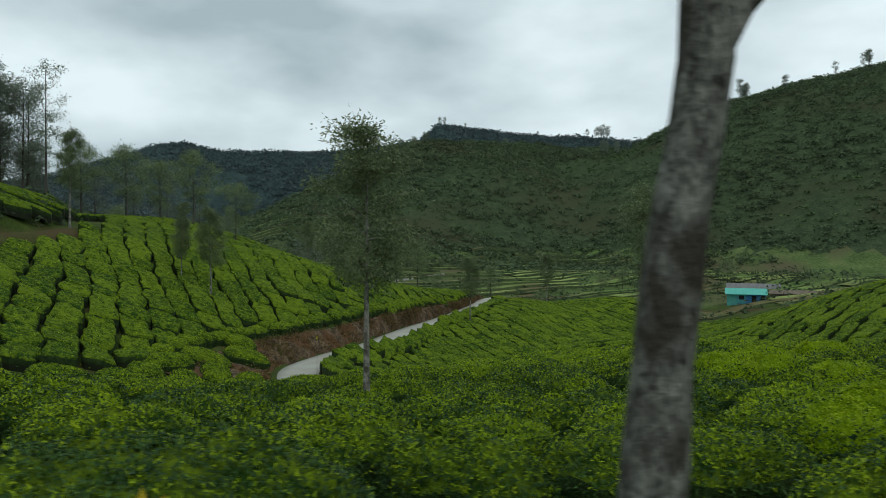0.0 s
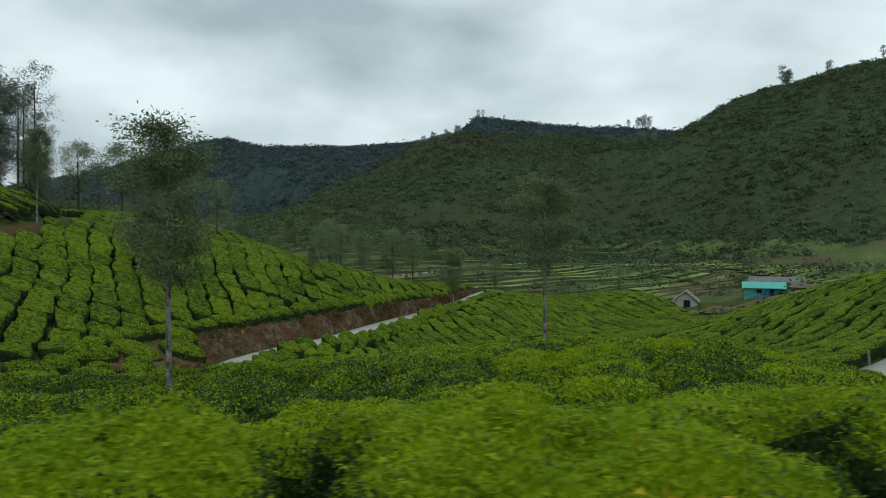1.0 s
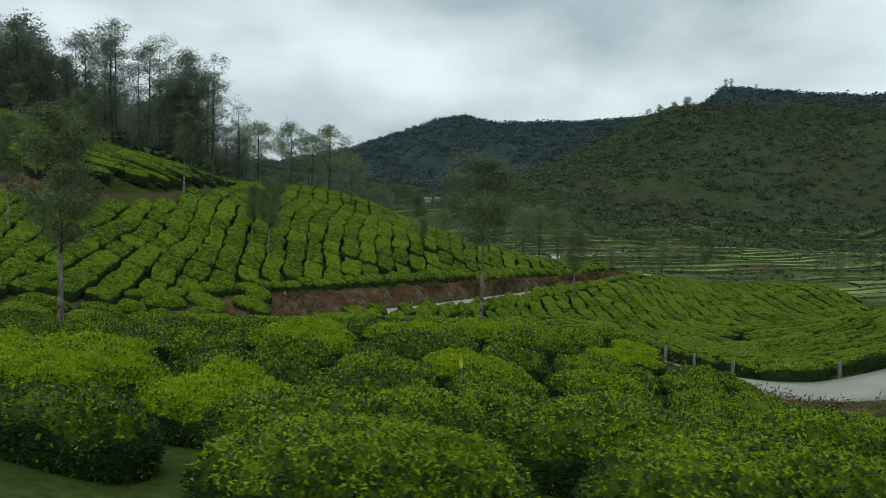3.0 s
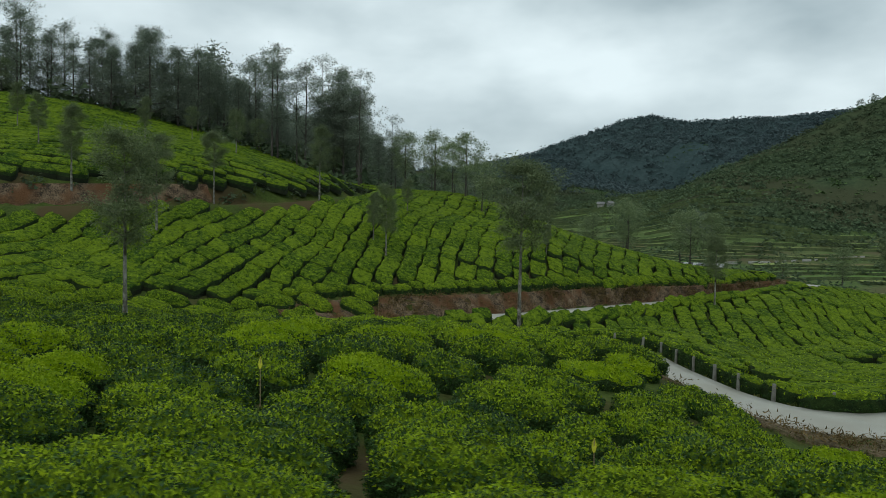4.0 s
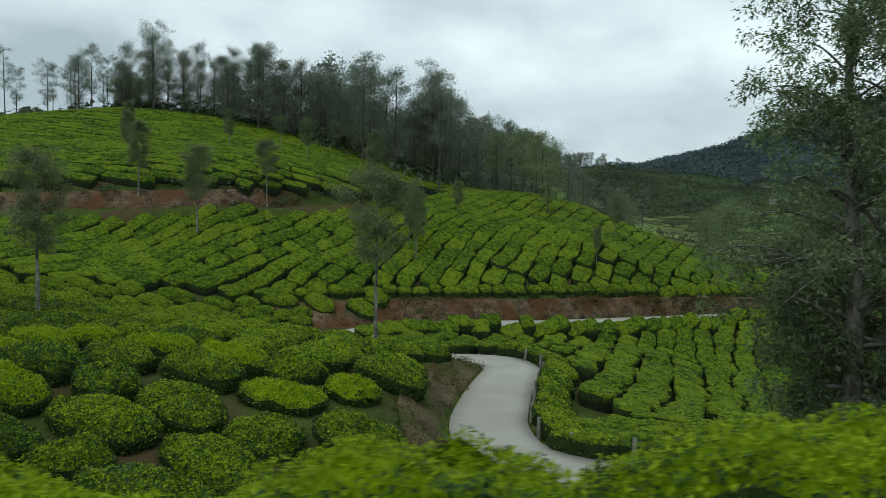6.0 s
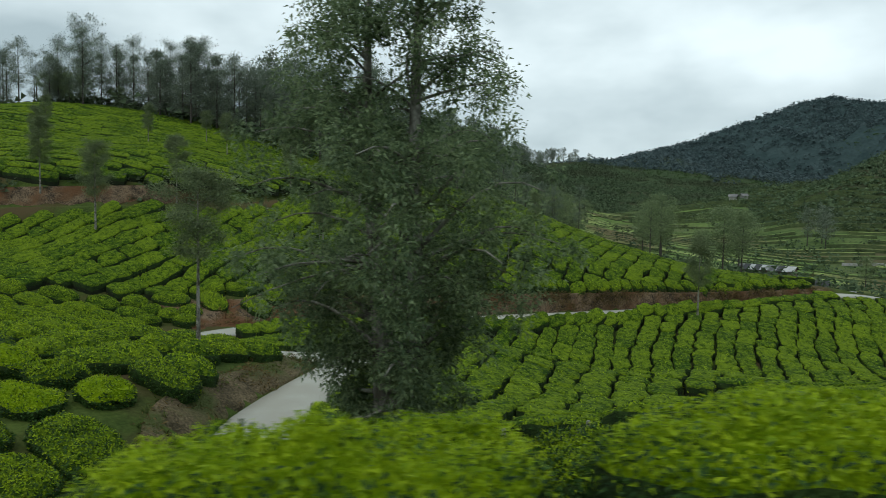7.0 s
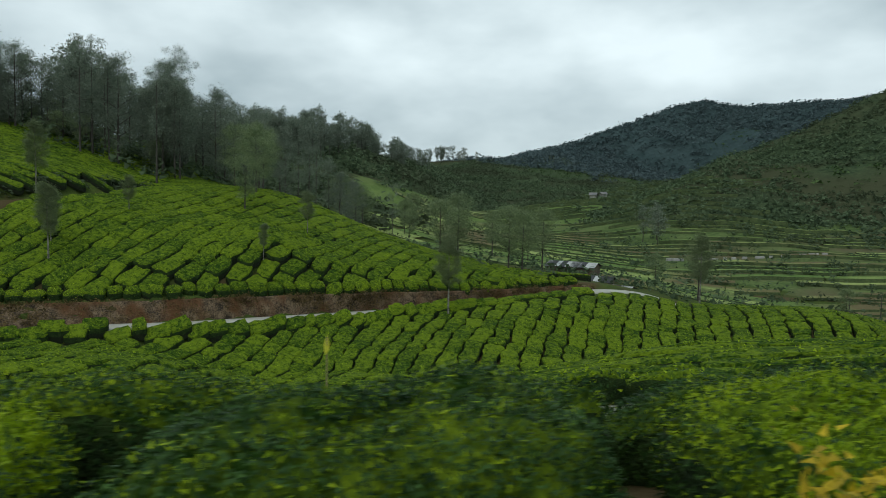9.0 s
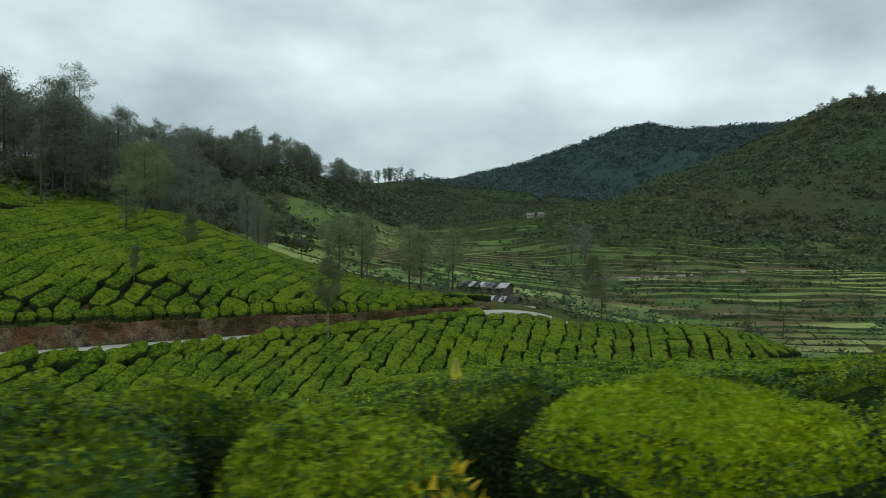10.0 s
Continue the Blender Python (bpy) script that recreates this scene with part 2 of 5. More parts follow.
LOWER_HILL = [(-18.3, 32.1, 4.9), (-20, 24, 6.3), (-24.4, 43.7, 6.9), (-21, 48.7, 6.5), (-29, 55.5, 10.2), (-24, 60, 9.0), (-19.8, 63.4, 7.2), (-16.7, 69.4, 7.7), (-14.1, 68, 7.3),
              (-14.8, 73.4, 7.5), (-15.3, 63.2, 6.3), (-9, 76, 5.6), (-13.6, 82.1, 9.4), (-18.8, 74.7, 9.9), (-20.4, 67.2, 8.8), (-24.4, 79.5, 11.8), (-25.1, 70.6, 11.7), (-28.3, 72.6, 12.8),
              (-7.6, 81.7, 4.9), (-12.3, 88.3, 7.7), (-9.6, 90.3, 6.9), (-15.7, 88.6, 9.3), (-4.3, 95.7, 5.3), (-32.9, 25.5, 9.2), (-8, 99, 7.0), (-2, 106, 5.2), (1.5, 112, 4.7),
              (-34.2, 32.6, 9.2), (-29, 35.5, 8.2), (-25.3, 41.9, 7.6), (-24.7, 51.7, 8.0), (-30.8, 43.4, 10.3), (-32, 54.8, 12.0), (-29.7, 63.4, 12.5), (-31.7, 80.1, 14.2), (-33, 67, 13.9), (-34, 90, 15.2), (-39.6, 89.6, 15.8), (-33, 98, 14.6), (-27.6, 107.6, 10.2), (-22, 99, 10.8), (-16, 105, 8.2)]
UPPER_HILL = [(-52, 31, 17.7), (-45.2, 64, 18.6), (-79.4, 56.4, 27.3), (-89, 46, 29.3), (-70, 20, 21), (-108, 45, 29), (-60, 80, 20), (-47, 83, 16), (-100, 90, 29),
              (-62, 45, 21.5)]
RIGHT_FIELD = [(-4.7, 56.8, 1.3), (-3.1, 67.9, 0.8), (-0.4, 77, 0.7), (3.4, 83.9, 0.1), (9.8, 86, 0.1), (8.5, 91.8, 1.0), (13, 96.2, 1.4), (12.4, 103, 2.65),
               (4.6, 90, 1.3), (11.2, 94.2, 1.4), (16.1, 103.7, 1.8), (18.5, 97.7, -0.6), (19.2, 108.6, 1.7), (26.3, 115, 1.0), (33, 119, 1.9), (42, 119.5, 1.5),
               (7.5, 78.9, -0.7), (3.4, 76.1, -0.8), (7.4, 51.7, 3.65), (15, 49.4, 4.6), (16.8, 52.4, 4.1), (12.6, 57.3, 3.4), (19, 67, 2.0), (20.4, 53.9, 2.9), (20.4, 48.5, 3.6),
               (19.3, 45.1, 4.3), (21.3, 75.6, -0.8), (12, 71, -2.0), (6, 63, -0.5), (0, 55, 1.6), (14, 65, -0.3), (46, 119, -1.4)]
EAST_SLOPE = [(42, 106, -0.5), (53, 110, 1.8), (28.9, 59.6, 3.1), (34.2, 55.2, 5.5), (44, 66, 8.0), (32.5, 87, 0.6), (46, 92, 1.4), (58, 82, 8.0), (64, 110, 3.4)]
VALLEY = [(38.9, 132.4, 0.7), (29.7, 130, 1.6), (20, 131, 0.9), (45.2, 128.5, -0.6), (40, 142, -2.6), (-46, 102, 14.8), (-40, 118, 8.5), (-17, 119, 5.2), (-5.5, 118, 4.2), (-14, 139, 3), (8, 139, 1.2), (66, 187, -5.2),
          (76, 160, -1.6), (5, 216, -3.8), (-11, 228, -2.5), (-60, 140, 6), (-50, 180, 1.5), (40, 180, -5), (120, 150, 1), (-110, 150, 16), (25, 250, -3)]


class Sheet:
    """A thin plate bent over the lines above, held loosely."""

    def __init__(self, spots, loose=0.6):
        self.p = np.array(spots, float)
        n = len(self.p)
        k = self.bend(self.p[:, None, 0] - self.p[None, :, 0], self.p[:, None, 1] - self.p[None, :, 1]) + loose * np.eye(n)
        q = np.c_[np.ones(n), self.p[:, :2]]
        a = np.block([[k, q], [q.T, np.zeros((3, 3))]])
        self.w = np.linalg.solve(a, np.r_[self.p[:, 2], 0, 0, 0])

    @staticmethod
    def bend(dx, dy):
        r2 = dx * dx + dy * dy + 4.0
        return 0.5 * r2 * np.log(r2) / 10.0

    def __call__(self, x, y):
        x, y = np.asarray(x, float), np.asarray(y, float)
        z = self.w[-3] + self.w[-2] * x + self.w[-1] * y
        for w, p in zip(self.w, self.p):
            z = z + w * self.bend(x - p[0], y - p[1])
        return z


main_line, estate_line, track_line, brow_line = glide(MAIN_ROAD, 2), glide(ESTATE_ROAD, 1.2), glide(TRACK, 2), glide(BANK_TOP, 3)
near_sheet = Sheet(MAIN_ROAD + ESTATE_ROAD + BANK_TOP + TRACK + TRACK_BANK + NEAR_SLOPE + LOWER_HILL + UPPER_HILL + RIGHT_FIELD + EAST_SLOPE + VALLEY)

# far hills: crest lines with heights and how wide their flanks reach
BACK_RANGE = [(-820, 420, 60), (-640, 560, 62), (-454, 590, 58), (-400, 720, 70), (-430, 835, 103), (-384, 892, 129), (-334, 975, 159), (-270, 985, 151), (-200, 985, 154), (-110, 1000, 158),
              (-40, 1000, 164), (5, 1000, 170), (27, 1000, 191), (110, 1000, 186), (190, 985, 176), (260, 970, 172), (345, 950, 162), (600, 900, 190), (1000, 700, 200)]
RIGHT_HILL = [(-165, 445, 6), (-99, 405, 32), (-72, 408, 48), (-5, 455, 86), (40, 490, 91), (90, 530, 97), (170, 600, 104), (300, 640, 120), (500, 640, 140)]
EAST_HILL = [(140, 575, 84), (182, 519, 94), (215, 480, 122), (255, 446, 131), (330, 400, 138), (430, 340, 150), (560, 200, 140)]
LEFT_HILL = [(-105, 40, 26), (-130, 105, 31), (-168, 170, 34), (-215, 235, 40), (-275, 325, 42), (-350, 440, 44), (-450, 540, 48), (-700, 420, 80)]


def ridge(line, x, y, reach, power=1.25, drop=2.5):
    d, h, _, _ = off_line(line, x, y)
    t = np.clip(1 - d / reach, 0, 1)
    return (h + 4 - drop) * (t ** power * (1 - 0.35 * t) / 0.65) - 4


def wobble(x, y, size, seed=0.0):
    """Smooth uneven ground, about -1 to 1."""
    u, v = x / size + seed, y / size - seed * 1.7
    return (np.sin(u + 1.3 * np.sin(v * 0.83 + 1)) + np.sin(v * 1.21 + 1.1 * np.sin(u * 0.77 + 2)) + 0.5 * np.sin(2.1 * u - 1.7 * v)
            + 0.5 * np.sin(2.7 * v + 1.9 * u)) / 3


def far_land(x, y):
    floor_z = -4 + 0.05 * np.clip(-0.6 * x + 0.5 * (y - 230), 0, 400)
    z = floor_z
    for line, reach, power in ((BACK_RANGE, 480, 1.5), (RIGHT_HILL, 185, 1.15), (EAST_HILL, 240, 1.2), (LEFT_HILL, 95, 1.1)):
        r = ridge(line, x, y, reach, power, 0 if line is LEFT_HILL else 2.5)
        z = np.where(r > z, r, z) + 3 * np.exp(-np.abs(r - z) / 6) - 3 * np.exp(-60 / 6)
    rough_by = rise(-2, 30, z)
    return z + rough_by * (2.5 * wobble(x, y, 22) + 5 * wobble(x, y, 60, 2.0))


def height(x, y):
    x, y = np.asarray(x, float), np.asarray(y, float)
    d = np.hypot(x + 15, y - 75)
    w = rise(105, 185, d)
    z = (1 - w) * near_sheet(np.clip(x, -260, 260), np.clip(y, -160, 320)) + w * far_land(x, y)
    db, zb, sb, _ = off_line(brow_line, x, y)
    z = np.where(sb > 0, zb + (z - zb) * rise(-1.0, 5.0, db), np.where(db < 0.7, zb - 0.3, z))
    dr, zr, _, _ = off_line(estate_line, x, y)
    z = zr + (z - zr) * rise(1.9, 3.1, dr) - 0.06 * (1 - rise(1.9, 2.6, dr))
    dt, zt, _, _ = off_line(track_line, x, y)
    z = zt + (z - zt) * rise(1.0, 2.4, dt)
    dm, zm, side, _ = off_line(main_line, x, y)
    open_side = np.maximum(rise(15, 18, x) * (1 - rise(28, 31, x)), 1 - rise(1.0, 3.6, x))
    steep = rise(26, 30, x) * (1 - rise(45, 51, x))
    k = np.where(side > 0, rise(3.9 - 2.3 * open_side - 1.1 * steep, 8.0 - 3.5 * open_side - 1.6 * steep, dm), rise(5.5, 9.0, dm))
    z = zm + (z - zm) * k
    return z


def graded(lo, hi, step, ends, n):
    core = np.arange(lo, hi + step / 2, step)
    a = (ends[1] - hi) / np.sum(np.geomspace(1, 60, n))
    up = hi + np.cumsum(np.geomspace(1, 60, n)) * a
    b = (lo - ends[0]) / np.sum(np.geomspace(1, 60, n))
    down = lo - np.cumsum(np.geomspace(1, 60, n)) * b
    return np.r_[down[::-1], core, up]


# ---- ground: one sheet to the horizon ----
gx = graded(-62, 64, 1.0, (-3400, 3400), 100)
gy = graded(-10, 132, 1.0, (-2500, 3400), 110)
GX, GY = np.meshgrid(gx, gy)
GZ = height(GX, GY)
nx, ny = len(gx), len(gy)
ids = np.arange(nx * ny).reshape(ny, nx)
quads = np.stack([ids[:-1, :-1], ids[:-1, 1:], ids[1:, 1:], ids[1:, :-1]], -1).reshape(-1, 4)
cx, cy = GX[:-1, :-1] + 0.5, GY[:-1, :-1] + 0.5
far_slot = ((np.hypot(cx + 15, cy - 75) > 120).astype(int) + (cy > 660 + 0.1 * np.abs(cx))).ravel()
cz = GZ[:-1, :-1].ravel()
def pasture(x, y):
    """The grazed slope at the foot of the wooded hill, with a ragged edge."""
    return np.hypot((x + 120) / 38, (y - 250) / 66) + 0.12 * wobble(x, y, 9, 5) < 1


far_slot = np.where((far_slot == 1) & (cz < 9) & (cy.ravel() > 60) & (cy.ravel() < 330), 3, far_slot)
far_slot = np.where(pasture(cx.ravel(), cy.ravel()), 4, far_slot)
ground = mesh_object("ground", np.c_[GX.ravel(), GY.ravel(), GZ.ravel()], quads, [M_GRASS, M_SCRUB, M_HAZESLOPE, M_MEADOW, M_PASTURE], slots=far_slot)
tagged(ground, "hilly plantation ground of grass and bare earth", "ground", kind="structure")


def lie(x, y):
    """The height of the ground sheet itself, whose squares widen with distance."""
    i = np.clip(np.searchsorted(gx, x) - 1, 0, nx - 2)
    j = np.clip(np.searchsorted(gy, y) - 1, 0, ny - 2)
    u, v = (x - gx[i]) / (gx[i + 1] - gx[i]), (y - gy[j]) / (gy[j + 1] - gy[j])
    return (GZ[j, i] * (1 - u) + GZ[j, i + 1] * u) * (1 - v) + (GZ[j + 1, i] * (1 - u) + GZ[j + 1, i + 1] * u) * v


def land(x, y):
    if math.hypot(x + 15, y - 75) > 150:
        return float(lie(np.array([x]), np.array([y]))[0])
    return float(height(np.array([x]), np.array([y]))[0])


def ribbon(name, line, left, right, lift, thick, mat, label):
    """A road slab along a line, with rounded shoulders and real thickness."""
    p = glide(line, 1.0)
    t = np.gradient(p[:, :2], axis=0)
    t /= np.linalg.norm(t, axis=1)[:, None]
    nrm = np.c_[-t[:, 1], t[:, 0]]
    rows = []
    for o, dz in ((left, -thick), (left, 0), (left * 0.5, 0.02), (0, 0.03), (right * 0.5, 0.02), (right, 0), (right, -thick)):
        edge = 0.05 * wobble(p[:, 0], p[:, 1], 2.3) if abs(o) > 0.9 * max(abs(left), abs(right)) else 0
        rows.append(np.c_[p[:, :2] + nrm * (o + edge * np.ones(len(p)))[:, None], p[:, 2] + lift + dz])
    v = np.stack(rows, 1)
    k = v.shape[1]
    idx = np.arange(len(p) * k).reshape(len(p), k)
    f = np.stack([idx[:-1, :-1], idx[:-1, 1:], idx[1:, 1:], idx[1:, :-1]], -1).reshape(-1, 4)[:, ::-1]
    return tagged(mesh_object(name, v.reshape(-1, 3), f, mat), label, "road", kind="structure")


ribbon("road_estate", ESTATE_ROAD, 1.55, -1.55, 0.05, 0.25, M_CONCRETE, "narrow pale concrete estate road winding through the tea")
ribbon("road_main", MAIN_ROAD, 1.4, -5.0, 0.05, 0.3, M_ASPHALT, "dark asphalt hill road along the slope")


def bank(name, low, high, label, bulge=0.25, n_up=12, mat=M_SOIL):
    """A bare cut bank of earth between its foot and its top edge."""
    a, b = glide(low, 0.35), glide(high, 0.35)
    n = max(len(a), len(b))
    s = np.linspace(0, 1, n)
    a = np.stack([np.interp(s, np.linspace(0, 1, len(a)), a[:, i]) for i in range(3)], 1)
    b = np.stack([np.interp(s, np.linspace(0, 1, len(b)), b[:, i]) for i in range(3)], 1)
    rows = []
    for k in np.linspace(-0.12, 1.12, n_up):
        kk = np.clip(k, 0, 1)
        xy = a[:, :2] + (b[:, :2] - a[:, :2]) * kk
        z = a[:, 2] + (b[:, 2] - a[:, 2]) * kk ** 0.75
        rough = bulge * (wobble(xy[:, 0] + z, xy[:, 1] + 3 * kk, 0.8) + 0.7 * wobble(xy[:, 0] - z, xy[:, 1], 0.33, 3))
        z = np.maximum(z, height(xy[:, 0], xy[:, 1]) + 0.1) + rough * np.sin(np.pi * kk) * 0.7
        z = z - 0.5 * (k < 0) - 0.5 * (k > 1)
        rows.append(np.c_[xy + rough[:, None] * 0.4, z])
    v = np.stack(rows, 1)
    idx = np.arange(n * n_up).reshape(n, n_up)
    f = np.stack([idx[:-1, :-1], idx[1:, :-1], idx[1:, 1:], idx[:-1, 1:]], -1).reshape(-1, 4)
    return tagged(mesh_object(name, v.reshape(-1, 3), f, mat), label, "bank", kind="structure")


BANK_FOOT = [(-11.6, 43, 3.1), (-13.3, 52, 2.9), (-11.7, 60, 2.75), (-9.0, 68, 2.5), (-6.9, 76.5, 2.35), (-4.3, 86.2, 2.25), (-0.8, 93.8, 2.45), (2.7, 100.8, 2.8), (5.6, 107.6, 3.2),
             (7.5, 113, 3.5), (9.0, 117.5, 3.6)]
red_bank = bank("trim_red_bank", BANK_FOOT, BANK_TOP, "bare red-brown earth bank cut above the estate road")
bank("trim_track_bank", [(p[0] - 1.2, p[1], p[2]) for p in TRACK[:5]], TRACK_BANK[:5], "low bare red earth cut above the hillside track", 0.2, 9)


# dry grass hanging on the banks
M_DRYGRASS = material("dry_grass", (0.06, 0.05, 0.022), (0.20, 0.14, 0.06), 0.6, 5, rough=0.9, bump=0, spread=0.5, islands=True, through_light=0.15, gloss=0.03)


def bank_grass(ob, n, size, seed, label):
    rng = np.random.default_rng(seed)
    v = np.array([q.co for q in ob.data.vertices])
    x, y = v[:, 0], v[:, 1]
    p = v[rng.integers(0, len(v), n * 4)]
    p = p[(p[:, 2] > height(p[:, 0], p[:, 1]) - 0.2) & (wobble(p[:, 0] + 2 * p[:, 2], p[:, 1], 1.3, 6) + rng.normal(0, 0.35, len(p)) > 0.15)][:n]
    c = np.repeat(p, 6, 0) + rng.normal(0, 0.16, (len(p) * 6, 3))
    way = unit(rng.normal(0, 0.6, c.shape) + [0.3, -0.3, 0.25])
    side = unit(rng.normal(0, 1, c.shape) + [0.5, -0.5, 0.5])
    ln = size * rng.uniform(0.6, 1.4, len(c))
    lv, lf = leaf_quads(c, way, side, ln, ln * 0.22, 3)
    return tagged(mesh_object("bank_grass", lv, lf, M_DRYGRASS, smooth=False), label, "grass", kind="stuff")


# the cut between the near bushes and the estate road
cut = glide([q for q in ESTATE_ROAD if 8.5 < q[0] < 29 and q[1] < 60], 1.5)
cut_n = np.gradient(cut[:, :2], axis=0)
cut_n = np.c_[-cut_n[:, 1], cut_n[:, 0]] / np.linalg.norm(cut_n, axis=1)[:, None]
road_cut = bank("trim_road_cut", [(*(p + 1.75 * n), z - 0.02) for p, n, z in zip(cut[:, :2], cut_n, cut[:, 2])],
                [(*(p + 3.5 * n), land(*(p + 3.5 * n)) + 0.1) for p, n in zip(cut[:, :2], cut_n)], "low crumbling earth cut beside the estate road", 0.12, 11, M_CUT)



# ---- tea ----
def cells(region, across, along, rows_at, jitter, seed, uneven=0.3):
    """Bush places in staggered rows that run at rows_at degrees from east, with their half sizes."""
    rng = np.random.default_rng(seed)
    x0, x1, y0, y1, inside = region
    out = []
    a = radians(rows_at)
    ux, uy = math.cos(a), math.sin(a)
    cxm, cym = (x0 + x1) / 2, (y0 + y1) / 2
    big = math.hypot(x1 - x0, y1 - y0) / 2 + 3
    i = 0
    v = -big
    while v < big:
        u = -big + rng.uniform(0, along)
        while u < big:
            size = along * rng.uniform(1 - uneven, 1 + uneven)
            uu = u + size / 2
            vv = v + across * 0.22 * math.sin(uu * 0.23 + 1.3 * math.sin(i * 0.21)) + rng.normal(0, jitter)
            x, y = cxm + ux * uu - uy * vv, cym + uy * uu + ux * vv
            if x0 <= x <= x1 and y0 <= y <= y1:
                out.append((x, y, size / 2, across / 2, a + rng.normal(0, jitter * 1.2)))
            u += size
        v += across
        i += 1
    c = np.array(out)
    return c[inside(c[:, 0], c[:, 1])]


def clear_of(x, y, road=2.6, lane=1.9, main=2.7):
    d1 = off_line(estate_line, x, y)[0]
    d2 = off_line(track_line, x, y)[0]
    d3, _, side, _ = off_line(main_line, x, y)
    return (d1 > road) & (d2 > lane) & (side > 0) & (d3 > main)


RINGS = [(0.35, 1.0), (0.66, 0.975), (0.86, 0.89), (0.97, 0.7), (1.0, 0.42), (0.9, 0.0)]
FLAT_RINGS = [(0.45, 1.0), (0.8, 0.99), (0.93, 0.95), (0.99, 0.84), (1.0, 0.45), (0.96, 0.0)]


def bushes(c, tall, gap, seed, lump=0.06, box=5.0, seg=16, round_by=0.0, flat_top=False):
    """All the bushes of a field as arrays: flat-topped cushions with rounded rims that follow the slope."""
    rng = np.random.default_rng(seed)
    n = len(c)
    th = np.linspace(0, 2 * np.pi, seg, endpoint=False)
    ct, st = np.cos(th), np.sin(th)
    sq = 1 / np.maximum(np.abs(ct) ** box + np.abs(st) ** box, 1e-6) ** (1 / box)
    shape = 1 + rng.normal(0, 0.05 if flat_top else 0.045, (n, seg)) + 0.06 * np.sin(2 * th[None] + rng.uniform(0, 6.3, (n, 1)))
    ha, hb = c[:, 2] - gap * (0.3 if flat_top else 0.75), c[:, 3] - gap
    top = tall * rng.uniform(0.86, 1.12, n)
    if flat_top:
        ha = c[:, 2] + np.where(rng.random(n) < 0.74, 0.2, -0.03)
        top = tall * rng.uniform(0.93, 1.07, n)
    ca, sa = np.cos(c[:, 4]), np.sin(c[:, 4])
    gz0 = height(c[:, 0], c[:, 1])
    if c.shape[1] > 5:
        gz0 = np.where(np.isnan(c[:, 5]), gz0, np.maximum(gz0, c[:, 5]))
    e = 0.6
    sx = (height(c[:, 0] + e, c[:, 1]) - height(c[:, 0] - e, c[:, 1])) / (2 * e)
    sy = (height(c[:, 0], c[:, 1] + e) - height(c[:, 0], c[:, 1] - e)) / (2 * e)
    sx, sy = np.clip(sx, -0.5, 0.5), np.clip(sy, -0.5, 0.5)
    rows = [np.c_[c[:, :2], gz0 + top * 1.02][:, None]]
    for r, h in (FLAT_RINGS if flat_top else RINGS):
        rr = r * shape * sq[None]
        lu, lv = rr * ct[None] * ha[:, None], rr * st[None] * hb[:, None]
        dx, dy = ca[:, None] * lu - sa[:, None] * lv, sa[:, None] * lu + ca[:, None] * lv
        h2 = h - round_by * r * r * (h > 0.5)
        z = gz0[:, None] + sx[:, None] * dx + sy[:, None] * dy + h2 * top[:, None] + rng.normal(0, lump, (n, seg)) * (h > 0.4) - (0.15 if c.shape[1] == 5 else 0.7) * (h == 0)
        px, py = c[:, :1] + dx, c[:, 1:2] + dy
        if flat_top:
            px, py = px + 0.2 * wobble(px, py, 0.55) + 0.22 * wobble(px, py, 1.3, 4), py + 0.2 * wobble(py, px, 0.5, 2) + 0.22 * wobble(py, px, 1.2, 7)
        rows.append(np.stack([px, py, z], -1))
    v = np.concatenate(rows, 1)
    per = v.shape[1]
    j = np.arange(seg)
    jn = (j + 1) % seg
    f3 = np.stack([np.zeros(seg, int), 1 + j, 1 + jn], -1)
    f4 = np.concatenate([np.stack([1 + k * seg + j, 1 + (k + 1) * seg + j, 1 + (k + 1) * seg + jn, 1 + k * seg + jn], -1) for k in range(len(RINGS) - 1)])
    base = np.arange(n)[:, None, None] * per
    tri = (f3[None] + base).reshape(-1, 3)
    quad = (f4[None] + base).reshape(-1, 4)
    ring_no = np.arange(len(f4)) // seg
    # shade painted by slot: dark flanks, darkest in the lowest ring of fields
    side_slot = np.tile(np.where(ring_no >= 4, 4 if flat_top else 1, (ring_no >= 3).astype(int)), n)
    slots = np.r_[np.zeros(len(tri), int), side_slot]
    return v, tri.tolist() + quad.tolist(), slots


def leaf_quads(centre, way, up, length, width, corners=4):
    """Pointed leaves as three- or four-cornered blades: arrays of centres, directions and face normals."""
    side = np.cross(way, up)
    side /= np.maximum(np.linalg.norm(side, axis=1), 1e-6)[:, None]
    ln, wd = length[:, None], width[:, None]
    if corners == 3:
        v = np.stack([centre - way * ln / 2 + side * wd / 2, centre + way * ln / 2, centre - way * ln * 0.4 - side * wd / 2], 1)
        return v.reshape(-1, 3), np.arange(len(centre) * 3).reshape(-1, 3)
    v = np.stack([centre - way * ln / 2, centre + side * wd / 2 - way * ln * 0.05, centre + way * ln / 2, centre - side * wd / 2 - way * ln * 0.05], 1)
    f = np.arange(len(centre) * 4).reshape(-1, 4)
    return v.reshape(-1, 3), f


def unit(v):
    return v / np.maximum(np.linalg.norm(v, axis=-1, keepdims=True), 1e-9)


